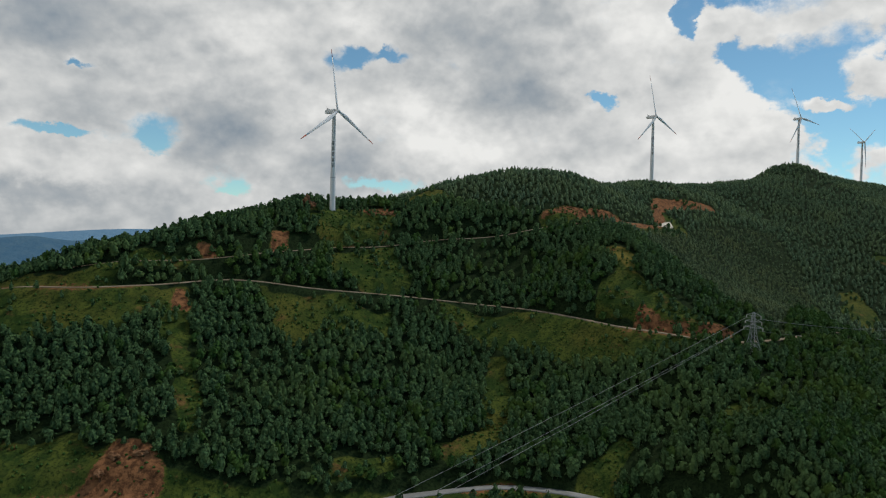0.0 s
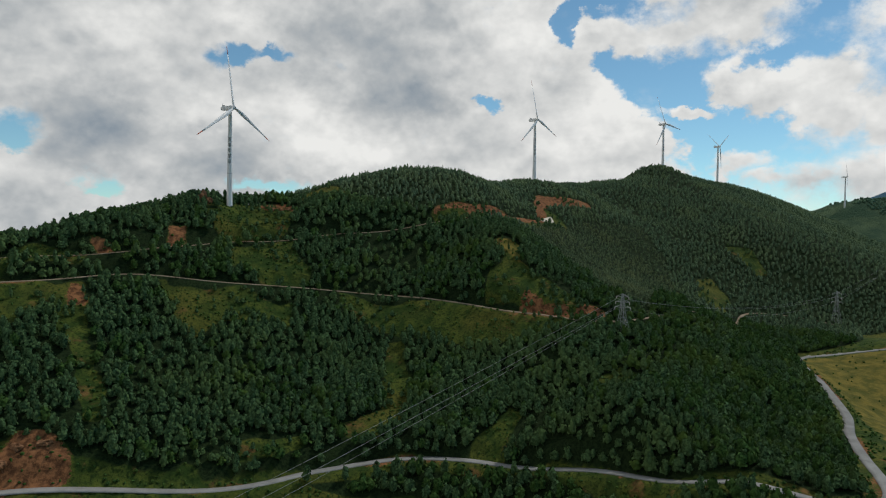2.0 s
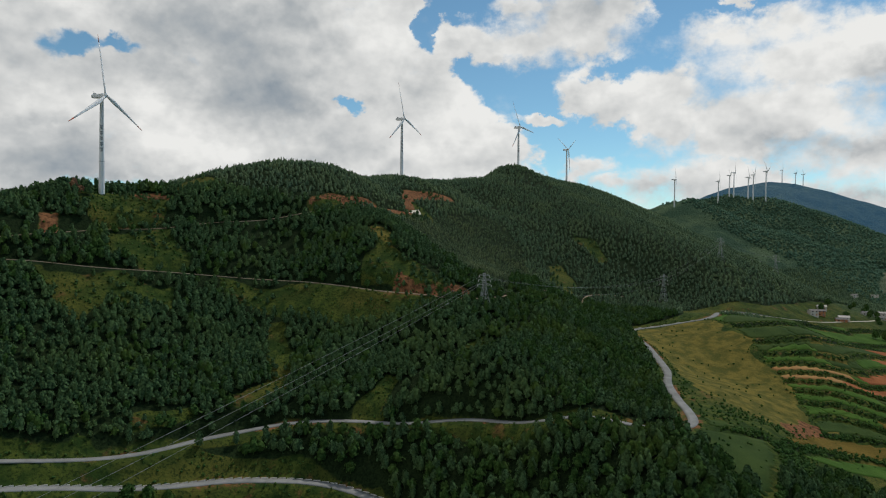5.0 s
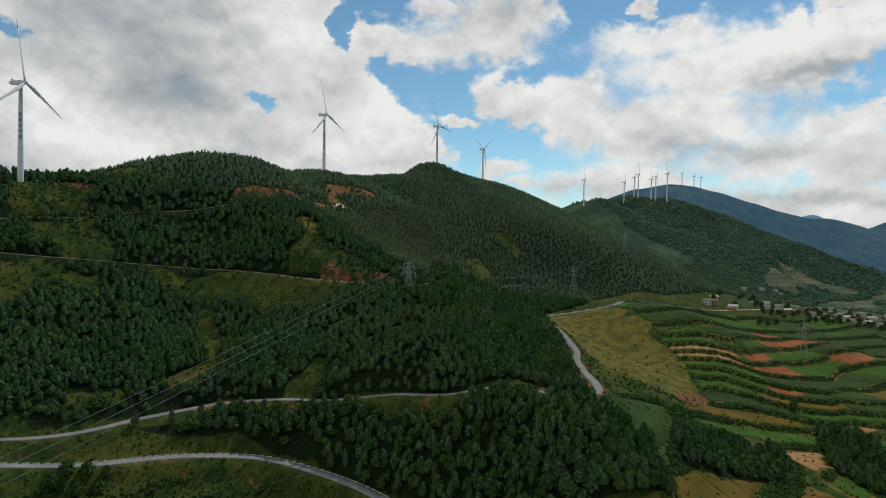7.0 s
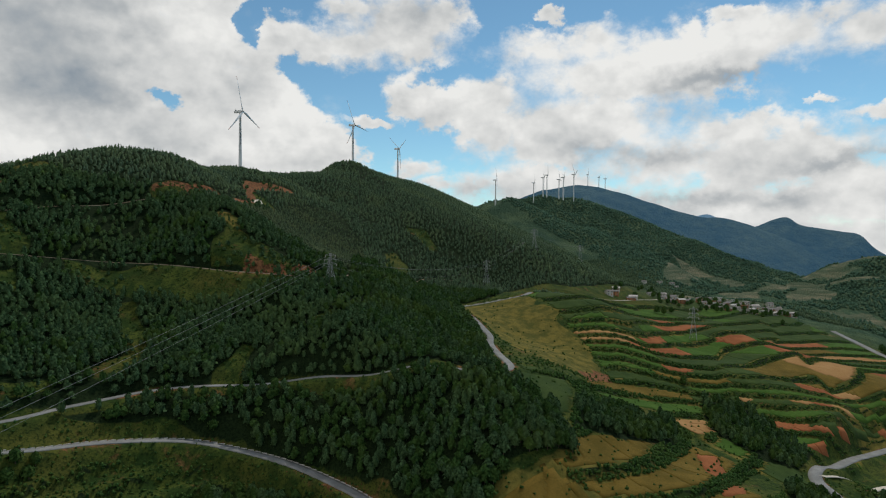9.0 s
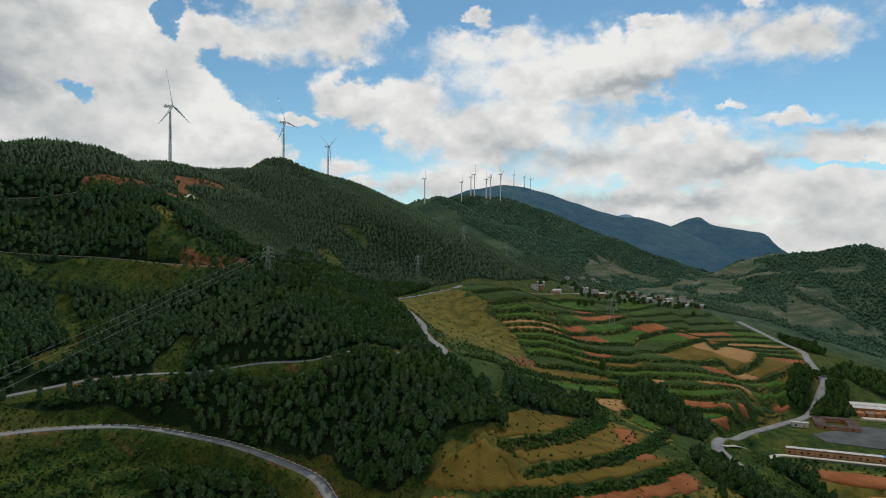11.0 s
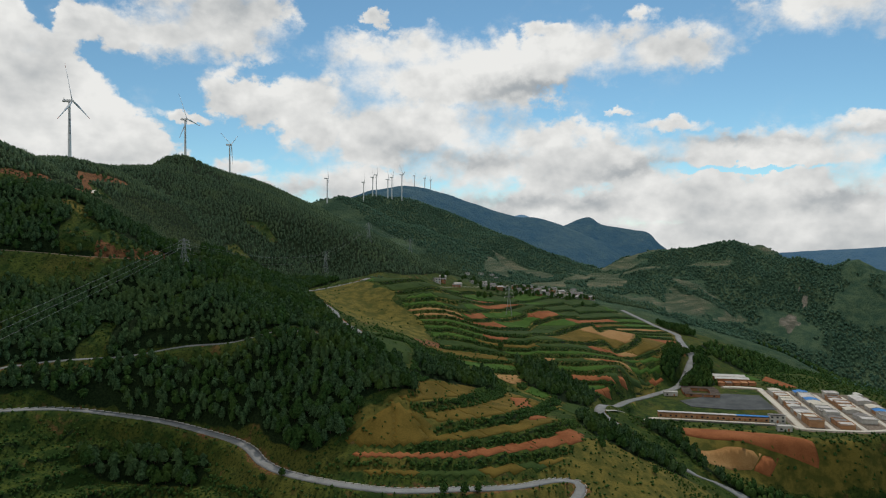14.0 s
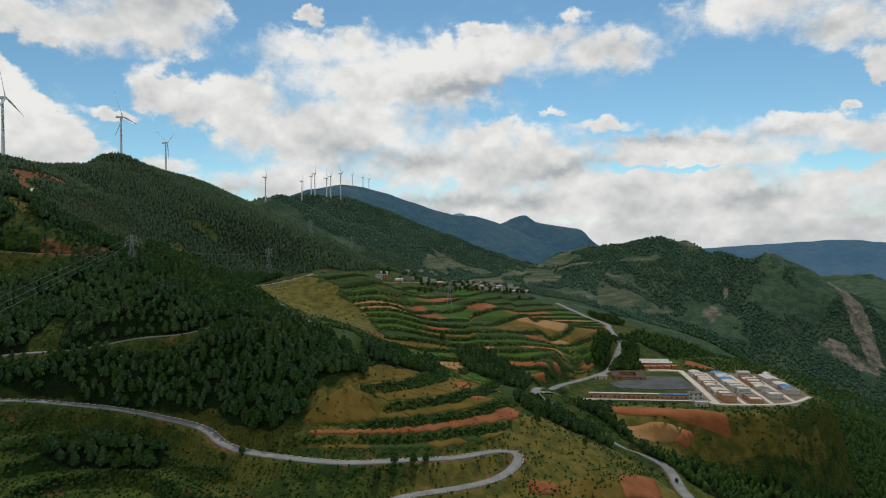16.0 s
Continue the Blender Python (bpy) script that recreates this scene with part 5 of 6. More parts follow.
for _x, _y in OLD_VILLAGE + SPUR_HOUSES:
    _roof = hr.choice(("grey_roof", "grey_roof", "grey_roof", "roof", "plaster"))
    _wall = hr.choice(("plaster", "plaster", "brick"))
    house(on_ground(_x + hr.uniform(-3, 3), _y + hr.uniform(-3, 3)), hr.uniform(-50, -10), hr.uniform(8, 13), hr.uniform(6, 8.5), hr.choice((3.2, 3.6, 5.4)), _roof, _wall,
          "old village %s house with a %s roof" % ("brick" if _wall == "brick" else "whitewashed", {"grey_roof": "grey tiled", "roof": "pale sheet", "plaster": "flat pale", "brick": "reddish"}[_roof]), "village houses", flat=_roof == "plaster", rise=1.8)

LANES = {"settlement_lane": (4.5, [(386, 114), (410, 112), (436, 108), (452, 106), plot(2, -6), plot(50, -6), plot(100, -6), plot(112, -16), plot(140, -16), plot(160, -14), plot(182, -4), plot(204, 20)]), "cross_lane": (6.0, [plot(113, 142), plot(113, 70), plot(112, -14)]),
         "middle_lane": (4.0, [plot(136, 130), plot(136, 60), plot(136, -14)]), "east_lane": (4.0, [plot(160, 122), plot(160, 60), plot(160, -12)]), "far_lane": (4.0, [plot(182, 116), plot(182, 60), plot(182, -2)]), "yard_lane": (7.0, [plot(78, 142), plot(96, 144), plot(113, 140)])}


def laid(line, lift):
    xy = spline(line, 4.0)
    z = ground_at(xy[:, 0], xy[:, 1])
    for _ in range(4):
        z[1:-1] = (z[:-2] + z[1:-1] * 2 + z[2:]) / 4
    return np.column_stack([xy, z + lift])


for _name, (_w, _line) in LANES.items():
    _me = bpy.data.meshes.new(_name)
    fill_mesh(_me, *ribbon(laid(_line, 0.5), _w, 0.1))
    _me.materials.append(MAT["paving"])
    tagged(new(_name, _me), "pale concrete lane between the houses", "lane", kind="structure")


def pad(name, label, ring, mat, lift):
    """A level yard over the ground, with sides."""
    c = np.array(ring, float)
    z = ground_at(c[:, 0], c[:, 1]) + lift
    bm = bmesh.new()
    top = [bm.verts.new((x, y, h)) for (x, y), h in zip(ring, z)]
    low = [bm.verts.new((x, y, h - 4)) for (x, y), h in zip(ring, z)]
    bm.faces.new(top)
    for k in range(len(ring)):
        bm.faces.new((top[k], low[k], low[(k + 1) % len(ring)], top[(k + 1) % len(ring)]))
    bmesh.ops.recalc_face_normals(bm, faces=bm.faces)
    me = bpy.data.meshes.new(name)
    bm.to_mesh(me)
    bm.free()
    me.materials.append(MAT[mat])
    return tagged(new(name, me), label, "yard", kind="structure")


pad("gravel_yard", "bare dark grey gravel yard in the settlement", [plot(34, 44), plot(26, 66), plot(50, 88), plot(74, 108), plot(106, 106), plot(108, 48), plot(70, 40)], "gravel", 0.5)
pad("turbine_platform", "pale levelled gravel platform on the red bank", [(187, 597), (195, 610), (204, 618), (204, 609), (193, 594)], "paving", 1.0)


def retaining_wall(line, tall, thick):
    xy = spline(line, 3.0)
    z = ground_at(xy[:, 0], xy[:, 1])
    for _ in range(6):
        z[1:-1] = (z[:-2] + z[1:-1] * 2 + z[2:]) / 4
    d = np.gradient(xy, axis=0)
    side = np.stack([-d[:, 1], d[:, 0]], 1) / np.linalg.norm(d, axis=1)[:, None] * thick / 2
    rows = [np.column_stack([xy - side, z - 2]), np.column_stack([xy - side, z + tall]), np.column_stack([xy + side, z + tall]), np.column_stack([xy + side, z - 2])]
    v = np.stack(rows, 1)
    i = np.arange(v.shape[0] * 4).reshape(-1, 4)
    me = bpy.data.meshes.new("retaining_wall")
    fill_mesh(me, v.reshape(-1, 3), np.stack([i[:-1, :-1], i[1:, :-1], i[1:, 1:], i[:-1, 1:]], -1).reshape(-1, 4))
    me.materials.append(MAT["stone_wall"])
    tagged(new("retaining_wall", me), "dark stone retaining wall below the row houses", "wall", kind="structure")


retaining_wall([plot(8, -10.5), plot(40, -10.5), plot(70, -10.5), plot(102, -10.5)], 1.1, 0.8)


# ---- power line ----
def strut(bm, a, b, r):
    a, b = Vector(a), Vector(b)
    d = b - a
    m = Matrix.Translation((a + b) / 2) @ d.to_track_quat("Z", "Y").to_matrix().to_4x4()
    box(bm, -r, r, -r, r, -d.length / 2, d.length / 2, m)


def pylon(at, turn, tall, label):
    base = thing("electricity_pylon", at, label, "pylon", "pylons", turn)
    def half(z):
        return np.interp(z, [0, tall * 0.55, tall], [3.6, 1.3, 0.5])
    levels = [0, tall * 0.16, tall * 0.3, tall * 0.43, tall * 0.55, tall * 0.66, tall * 0.77, tall * 0.88, tall]
    for sx, sy in ((-1, -1), (1, -1), (1, 1), (-1, 1)):
        bm = bmesh.new()
        for a, b in zip([-3] + levels, levels):
            strut(bm, (sx * half(max(a, 0)), sy * half(max(a, 0)), a), (sx * half(b), sy * half(b), b), 0.085)
        part("leg", bm, "steel", base)
    for a, b in zip(levels, levels[1:]):
        bm = bmesh.new()
        ha, hb = half(a), half(b)
        for (ax, ay), (bx, by) in zip(((-1, -1), (1, -1), (1, 1), (-1, 1)), ((1, -1), (1, 1), (-1, 1), (-1, -1))):
            strut(bm, (ax * ha, ay * ha, a), (bx * hb, by * hb, b), 0.035)
            strut(bm, (bx * ha, by * ha, a), (ax * hb, ay * hb, b), 0.035)
            strut(bm, (ax * hb, ay * hb, b), (bx * hb, by * hb, b), 0.035)
        part("bracing", bm, "steel", base)
    for z, reach in ((tall * 0.66, 5.2), (tall * 0.79, 4.6), (tall * 0.92, 4.0)):
        for s in (-1, 1):
            bm = bmesh.new()
            strut(bm, (0, -0.6, z), (s * reach, 0, z + 0.3), 0.11)
            strut(bm, (0, 0.6, z), (s * reach, 0, z + 0.3), 0.11)
            strut(bm, (0, 0, z + 1.8), (s * reach, 0, z + 0.3), 0.1)
            arm = part("crossarm", bm, "steel", base)
            part("insulator", lathe(bmesh.new(), [(0, 0.1), (0.1, 0.22), (1.5, 0.22), (1.6, 0.1)], 8), "plaster", arm).matrix_basis = pose(s * reach, 0, z - 1.4)
    return base


def cable(a, b, sag, name="power_cable"):
    n = 24
    line = [Vector(a).lerp(Vector(b), t) - Vector((0, 0, sag * 4 * t * (1 - t))) for t in np.linspace(0, 1, n)]
    cu = bpy.data.curves.new(name, "CURVE")
    cu.dimensions, cu.bevel_depth, cu.bevel_resolution = "3D", 0.06, 1
    sp = cu.splines.new("POLY")
    sp.points.add(n - 1)
    for p, q in zip(sp.points, line):
        p.co = (*q, 1)
    cu.materials.append(MAT["wire"])
    return tagged(new(name, cu), "grey power line sagging over the forest", "cable", group="power cables")


PYLONS = [((170, 372), 40, 25.0), ((-190, 45), 40, 42.0), ((470, 560), 25, 32.0), ((622, 640), 25, 30.0), ((800, 720), 25, 30.0), ((560, 330), 30, 34.0)]
_tops = []
for (_x, _y), _t, _h in PYLONS:
    _g = float(ground_at(_x, _y))
    pylon((_x, _y, _g), _t - 90, _h, "grey steel lattice electricity pylon among the trees")
    _tops.append((_x, _y, _g, _t - 90, _h))


def arm_end(k, s, level):
    x, y, g, t, h = _tops[k]
    reach = {0.66: 5.2, 0.79: 4.6, 0.92: 4.0}[level]
    return (x + s * reach * math.cos(radians(t)), y + s * reach * math.sin(radians(t)), g + h * level - 1.3)


for _i, _j, _sag in ((0, 1, 2.0), (0, 2, 9.0), (2, 3, 4.0), (3, 4, 5.0)):
    for _s, _lv in ((-1, 0.92), (1, 0.92), (-1, 0.66)):
        cable(arm_end(_i, _s, _lv), arm_end(_j, _s, _lv), _sag)


# ---- parapets along the roads ----
def kerb_blocks(name, side, gap, start, stop):
    line, w = LINES[name], ROADS[name][0]
    d = np.gradient(line[:, :2], axis=0)
    n = np.stack([-d[:, 1], d[:, 0]], 1) / np.linalg.norm(d, axis=1)[:, None]
    bm = bmesh.new()
    box(bm, -1.75, 1.75, -0.13, 0.13, -0.5, 0.34)
    bmesh.ops.bevel(bm, geom=list(bm.edges), offset=0.05, segments=1, affect="EDGES")
    me = bpy.data.meshes.new("parapet_block")
    bm.to_mesh(me)
    bm.free()
    me.materials.append(MAT["plaster"])
    for k in range(int(len(line) * start), int(len(line) * stop), gap):
        p = line[k, :2] + side * n[k] * (w / 2 + 0.35)
        ob = tagged(new("parapet_block", me), "low whitewashed concrete guard block at the road edge", "guard block", "guard blocks")
        ob.matrix_basis = pose(p[0], p[1], line[k, 2] + 0.2, 0, 0, math.degrees(math.atan2(d[k, 1], d[k, 0])))


kerb_blocks("valley_road", 1, 1, 0.05, 0.98)
kerb_blocks("loop_road", -1, 3, 0.2, 0.42)


# ---- cars ----
def car(at, turn, paint, label):
    base = thing("car", at, label, "car", "cars", turn)
    bm = bmesh.new()
    box(bm, -2.1, 2.1, -0.85, 0.85, 0.35, 0.95)
    bmesh.ops.bevel(bm, geom=list(bm.edges), offset=0.18, segments=2, affect="EDGES")
    body = part("body", bm, paint, base)
    bm = bmesh.new()
    box(bm, -1.5, 0.9, -0.75, 0.75, 0.9, 1.5)
    for v in bm.verts:
        if v.co.z > 1.2:
            v.co.x *= 0.75
            v.co.y *= 0.85
    bmesh.ops.bevel(bm, geom=list(bm.edges), offset=0.1, segments=2, affect="EDGES")
    part("cabin", bm, "glass", body)
    for x in (-1.3, 1.3):
        for y in (-0.85, 0.85):
            wheel = part("wheel", lathe(bmesh.new(), [(-0.1, 0.2), (-0.1, 0.33), (0.1, 0.33), (0.1, 0.2)], 14), "tyre", base)
            wheel.matrix_basis = pose(x, y, 0.33, 90, 0, 0)
    return base


for _k, (_name, _at, _paint, _what) in enumerate((("main_road", 0.21, "car_paint", "white car driving along the valley road"), ("main_road", 0.5, "car_paint", "small white car on the road"), ("main_road", 0.575, "letter", "dark car on the road"))):
    _l = LINES[_name]
    _i = int(len(_l) * _at)
    _d = _l[_i + 1] - _l[_i]
    _n = np.array((-_d[1], _d[0])) / math.hypot(_d[0], _d[1]) * 1.7
    car((_l[_i, 0] + _n[0], _l[_i, 1] + _n[1], _l[_i, 2] + 0.27), math.degrees(math.atan2(_d[1], _d[0])), _paint, _what)


# ---- rocks ----
def rock(at, size, label, seed):
    bm = bmesh.new()
    bmesh.ops.create_icosphere(bm, subdivisions=3, radius=1.0)
    for v in bm.verts:
        q = v.co * 1.3 + Vector((seed * 7.1, 0, 0))
        v.co *= 0.8 + 0.45 * noise.noise(q) + 0.18 * noise.noise(q * 3)
        v.co = Vector((v.co.x * size[0], v.co.y * size[1], v.co.z * size[2]))
    me = bpy.data.meshes.new("rock")
    bm.to_mesh(me)
    bm.free()
    me.materials.append(MAT["scarp"])
    ob = tagged(new("rock", me), label, "rock", "rock outcrops")
    ob.matrix_basis = pose(at[0], at[1], float(ground_at(at[0], at[1])) + size[2] * 0.2, 0, 0, seed * 40)


for _k, (_p, _s) in enumerate((((-97, 484), (5, 4, 7)), ((-93, 485), (4, 3, 4)), ((-134, 268), (4, 2.5, 3)), ((-131, 274), (3, 2, 2.4)), ((-122, 277), (4, 2, 2)), ((-50, 500), (3, 2, 1.6)), ((-44, 499), (2.5, 2, 1.5)), ((-40, 501), (3, 2, 1.5)))):
    rock(_p, _s, "weathered orange-red rock outcrop on the slope", _k + 1)




# ---- trees ----
rng = np.random.default_rng(5)


def crown_shape(kind, clumps, rnd):
    """Verts and triangles of one crown, about 1 high and 1 wide: a core and many tilted leaf clumps, uneven in outline."""
    verts, tris = [], []
    # core: a lumpy body, simpler for the small and far ones
    rings = ((0.06, 0.24), (0.35, 0.36), (0.62, 0.28 if kind == "pine" else 0.32), (0.88, 0.1))
    if clumps < 10:
        rings = ((0.05, 0.3), (0.45, 0.4), (0.85, 0.12))
    m = 5 if clumps >= 10 else 4
    for z, r in rings:
        for k in range(m):
            a = 2 * math.pi * (k + rnd.uniform(-0.3, 0.3)) / m
            q = r * rnd.uniform(0.75, 1.1)
            verts.append((q * math.cos(a), q * math.sin(a), z + rnd.uniform(-0.05, 0.05)))
    for row in range(len(rings) - 1):
        for k in range(m):
            a, b = row * m + k, row * m + (k + 1) % m
            tris += [(a, b, b + m), (a, b + m, a + m)]
    top = (len(rings) - 1) * m
    tris += [(top, top + k, top + k + 1) for k in range(1, m - 1)]
    for _ in range(clumps):
        z = rnd.uniform(0.1, 0.97) ** 0.9
        wide = 0.52 * min(1.0, 0.55 + 1.6 * z) * (1 - z) ** 0.5 + 0.04 if kind == "pine" else 0.5 * math.sqrt(max(0.02, 1 - (2 * z - 0.85) ** 2))
        a = rnd.uniform(0, 2 * math.pi)
        r = wide * rnd.uniform(0.65, 1.12)
        c = Vector((r * math.cos(a), r * math.sin(a), z))
        out = Vector((math.cos(a), math.sin(a), rnd.uniform(-0.1, 1.0))).normalized()
        side = out.cross(Vector((rnd.uniform(-1, 1), rnd.uniform(-1, 1), rnd.uniform(-1, 1)))).normalized()
        up = out.cross(side)
        s = rnd.uniform(0.1, 0.19) * (1.0 if clumps < 40 else 0.72)
        i = len(verts)
        pts_ = [c + side * s * rnd.uniform(0.7, 1.2), c + up * s * rnd.uniform(0.7, 1.2), c - side * s * rnd.uniform(0.7, 1.2), c - up * s * rnd.uniform(0.7, 1.2) - out * s * 0.4]
        verts += [tuple(p) for p in pts_]
        tris += [(i, i + 1, i + 2), (i, i + 2, i + 3)]
    return np.array(verts), np.array(tris)


def trunk_shape(sides=4):
    verts, tris = [], []
    for z, r in ((-0.12, 0.035), (0.25, 0.026), (0.75, 0.01)):
        for k in range(sides):
            a = 2 * math.pi * k / sides
            verts.append((r * math.cos(a), r * math.sin(a), z))
    for row in range(2):
        for k in range(sides):
            a, b = row * sides + k, row * sides + (k + 1) % sides
            tris += [(a, b, b + sides), (a, b + sides, a + sides)]
    return np.array(verts), np.array(tris)


def scatter(lo, hi, gap, chance):
    """Jittered places in a rectangle, kept by chance(x, y)."""
    xs, ys = np.arange(lo[0], hi[0], gap), np.arange(lo[1], hi[1], gap)
    x, y = np.meshgrid(xs, ys)
    x = x.ravel() + rng.uniform(-0.48, 0.48, x.size) * gap
    y = y.ravel() + rng.uniform(-0.48, 0.48, y.size) * gap
    keep = rng.random(x.size) < chance(x, y)
    return x[keep], y[keep]


def off_roads(x, y, clear):
    far = np.ones(x.shape, bool)
    for name, line in LINES.items():
        d, _ = road_distance(x, y, line)
        far &= d > ROADS[name][0] / 2 + clear
    return far


PLANTED = [(196, 593), (268, 660), (328, 694), (329, 645), (318, 595), (291, 534), (205, 407), (196, 425), (182, 440), (165, 476), (154, 512), (170, 560)]


def open_view(x, y):
    """Clear of the roads, with the trees cut back below the upper road and the ridge track."""
    far = off_roads(x, y, 1.4)
    for name, below in (("upper_road", 9.0), ("ridge_track", 7.0), ("loop_road", 5.0)):
        d, z = road_distance(x, y, LINES[name])
        far &= (d > below) | (ground_at(x, y) > z - 0.5) | ((name == "loop_road") & (x > 15))
    return far


def wood(x, y):
    f, soil, gold = cover_of(x, y)
    return np.where(f > 0.5, 0.98 - 0.5 * smooth(0.2, 0.5, rough(x, y, 34, 71, 3)), 0.0) * open_view(x, y) * (1 - inside(x, y, PLANTED, 4.0))


def joined_trees(name, label, category, x, y, high, wide, shapes, mats, trunks=True):
    """Many trees in one mesh."""
    z = ground_at(x, y)
    pick = rng.integers(0, len(shapes), len(x))
    all_v, all_f, at = [], [], 0
    mat_ids = []
    for k, (v, f) in enumerate(shapes):
        some = np.nonzero(pick == k)[0]
        if not len(some):
            continue
        turn = rng.uniform(0, 2 * math.pi, len(some))
        c, s = np.cos(turn)[:, None], np.sin(turn)[:, None]
        lean = rng.normal(0, 0.05, (len(some), 2))
        w, h = wide[some][:, None], high[some][:, None]
        px = (v[None, :, 0] * c - v[None, :, 1] * s) * w + lean[:, :1] * v[None, :, 2] * h + x[some][:, None]
        py = (v[None, :, 0] * s + v[None, :, 1] * c) * w + lean[:, 1:] * v[None, :, 2] * h + y[some][:, None]
        pz = v[None, :, 2] * h + z[some][:, None]
        all_v.append(np.stack([px, py, pz], -1).reshape(-1, 3))
        all_f.append((f[None] + (np.arange(len(some)) * len(v))[:, None, None] + at).reshape(-1, 3))
        at += len(some) * len(v)
    me = bpy.data.meshes.new(name)
    fill_mesh(me, np.vstack(all_v), np.vstack(all_f))
    me.materials.append(MAT[mats])
    return tagged(new(name, me), label, category, kind="stuff")


def with_trunk(crown):
    v, f = crown
    tv, tf = trunk_shape(3)
    v = v * (1, 1, 0.86) + (0, 0, 0.14)
    return np.vstack([v, tv]), np.vstack([f, tf + len(v)])


_r = random.Random(3)
PINES = [with_trunk(crown_shape("pine", 26, _r)) for _ in range(8)]
PINES_FAR = [crown_shape("pine", 5, _r) for _ in range(6)]
ROUND = [with_trunk(crown_shape("round", 28, _r)) for _ in range(6)]
BUSH = [crown_shape("round", 4, _r) for _ in range(6)]

TUFT = [crown_shape("round", 1, _r) for _ in range(6)]
# trees that stand out one by one, beside the road and at the wood's edge
EDGE = [(186, 142), (200, 150), (196, 172), (184, 166), (172, 156), (150, 150), (128, 152), (108, 158), (100, 140), (106, 128), (127, 123), (140, 131), (178, 126)]
CLUMP = WOODS["clump"]


def single(x, y):
    return np.maximum(inside(x, y, EDGE, 0.5), inside(x, y, CLUMP, 0.5)) > 0.5


def single_tree_meshes(kind, n):
    v, f = crown_shape(kind, 150, _r)
    crown = bpy.data.meshes.new("crown")
    fill_mesh(crown, v * (1, 1, 0.86) + (0, 0, 0.14), f)
    crown.materials.append(MAT["pine" if kind == "pine" else "leaf"])
    tv, tf = trunk_shape(7)
    limbs_v, limbs_f = [tv], [tf]
    at = len(tv)
    for _ in range(5):
        a, z = _r.uniform(0, 6.28), _r.uniform(0.25, 0.6)
        lv, lf = trunk_shape(4)
        m = Matrix.Translation((0, 0, z)) @ Matrix.Rotation(a, 4, "Z") @ Matrix.Rotation(radians(_r.uniform(45, 70)), 4, "Y") @ Matrix.Diagonal((0.5, 0.5, 0.42, 1))
        limbs_v.append(np.array([tuple(m @ Vector(p)) for p in lv]))
        limbs_f.append(lf + at)
        at += len(lv)
    trunk = bpy.data.meshes.new("trunk")
    fill_mesh(trunk, np.vstack(limbs_v), np.vstack(limbs_f))
    trunk.materials.append(MAT["bark"])
    return crown, trunk


SINGLE = {kind: [single_tree_meshes(kind, k) for k in range(4)] for kind in ("pine", "round")}


def tree(x, y, kind, high, wide, label, group):
    base = thing("tree", (x, y, float(ground_at(x, y))), label, "tree", group, _r.uniform(0, 360))
    base.scale = (wide, wide, high)
    crown, trunk = _r.choice(SINGLE[kind])
    for name, me in (("trunk", trunk), ("crown", crown)):
        ob = new(name, me)
        ob.parent = base


_x, _y = scatter((30, 110), (210, 260), 4.9, lambda x, y: single(x, y) * off_roads(x, y, 2.0) * 1.0)
for _tx, _ty in list(zip(_x, _y))[:260]:
    _kind = _r.choice(("pine", "round"))
    tree(_tx, _ty, _kind, _r.uniform(6, 9.5), _r.uniform(5.2, 7.5), "dark green pine at the edge of the wood" if _kind == "pine" else "leafy broadleaf tree at the edge of the wood", "trees at the wood's edge")
for _tx, _ty, _h in ((120, 66, 5), (128, 62, 4.5), (134, 66, 5), (142, 60, 5.5), (150, 58, 5), (90, 132, 4), (84, 140, 4), (270, 55, 5), (278, 60, 6), (290, 30, 5), (-52, 256, 7), (-46, 260, 8), (-42, 256, 7), (-38, 262, 8), (-33, 258, 7.5), (-30, 263, 6.5), (352, 14, 3.5), (358, 8, 3), (364, 2, 3), (370, -6, 3.5), (346, 20, 3),
                     (727, 579, 10), (770, 606, 11), (732, 509, 10), (744, 506, 11), (780, 521, 10), (858, 538, 10), (933, 553, 9), (952, 560, 10), (983, 519, 9), (966, 490, 9), (951, 450, 8), (422, 242, 8), (880, 655, 9), (1010, 668, 9), (840, 600, 9), (720, 160, 10), (730, 165, 12), (738, 158, 11), (700, 170, 9), (712, 168, 10), (760, 150, 9), (690, 176, 8), (593, 131, 11), (600, 132, 12), (607, 133, 12), (614, 134, 13), (622, 135, 12), (630, 137, 11), (612, 128, 10), (622, 129, 11)):
    tree(_tx, _ty, "round", _h * _r.uniform(0.9, 1.1), _h * _r.uniform(0.75, 0.95), "lone round tree with a full dark crown", "lone trees")

# the near hillside, the dome and the slopes behind
_x, _y = scatter((-300, 200), (420, 520), 3.9, lambda x, y: wood(x, y) * (inside(x, y, HILL, 1.0) > 0.5))
_grown = 1.0 + 0.3 * rough(_x, _y, 30, 143, 3) + 0.25 * rough(_x, _y, 8, 144, 1)
_k = rng.random(len(_x)) < 0.04 + 0.45 * smooth(120, 220, _x) + 0.4 * smooth(0.15, 0.4, rough(_x, _y, 40, 145, 2))
for _name, _label, _some, _shapes, _m in (("near_forest", "dense dark green pine plantation on the slope", ~_k, PINES, "pine"), ("near_broadleaf_trees", "mid-green broadleaf trees among the pines", _k, ROUND, "leaf")):
    _n = _some.sum()
    joined_trees(_name, _label, "forest", _x[_some], _y[_some], rng.uniform(4.6, 8.2, _n) * _grown[_some], rng.uniform(4.4, 6.6, _n) * _grown[_some], _shapes, _m)
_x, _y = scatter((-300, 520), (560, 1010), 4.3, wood)
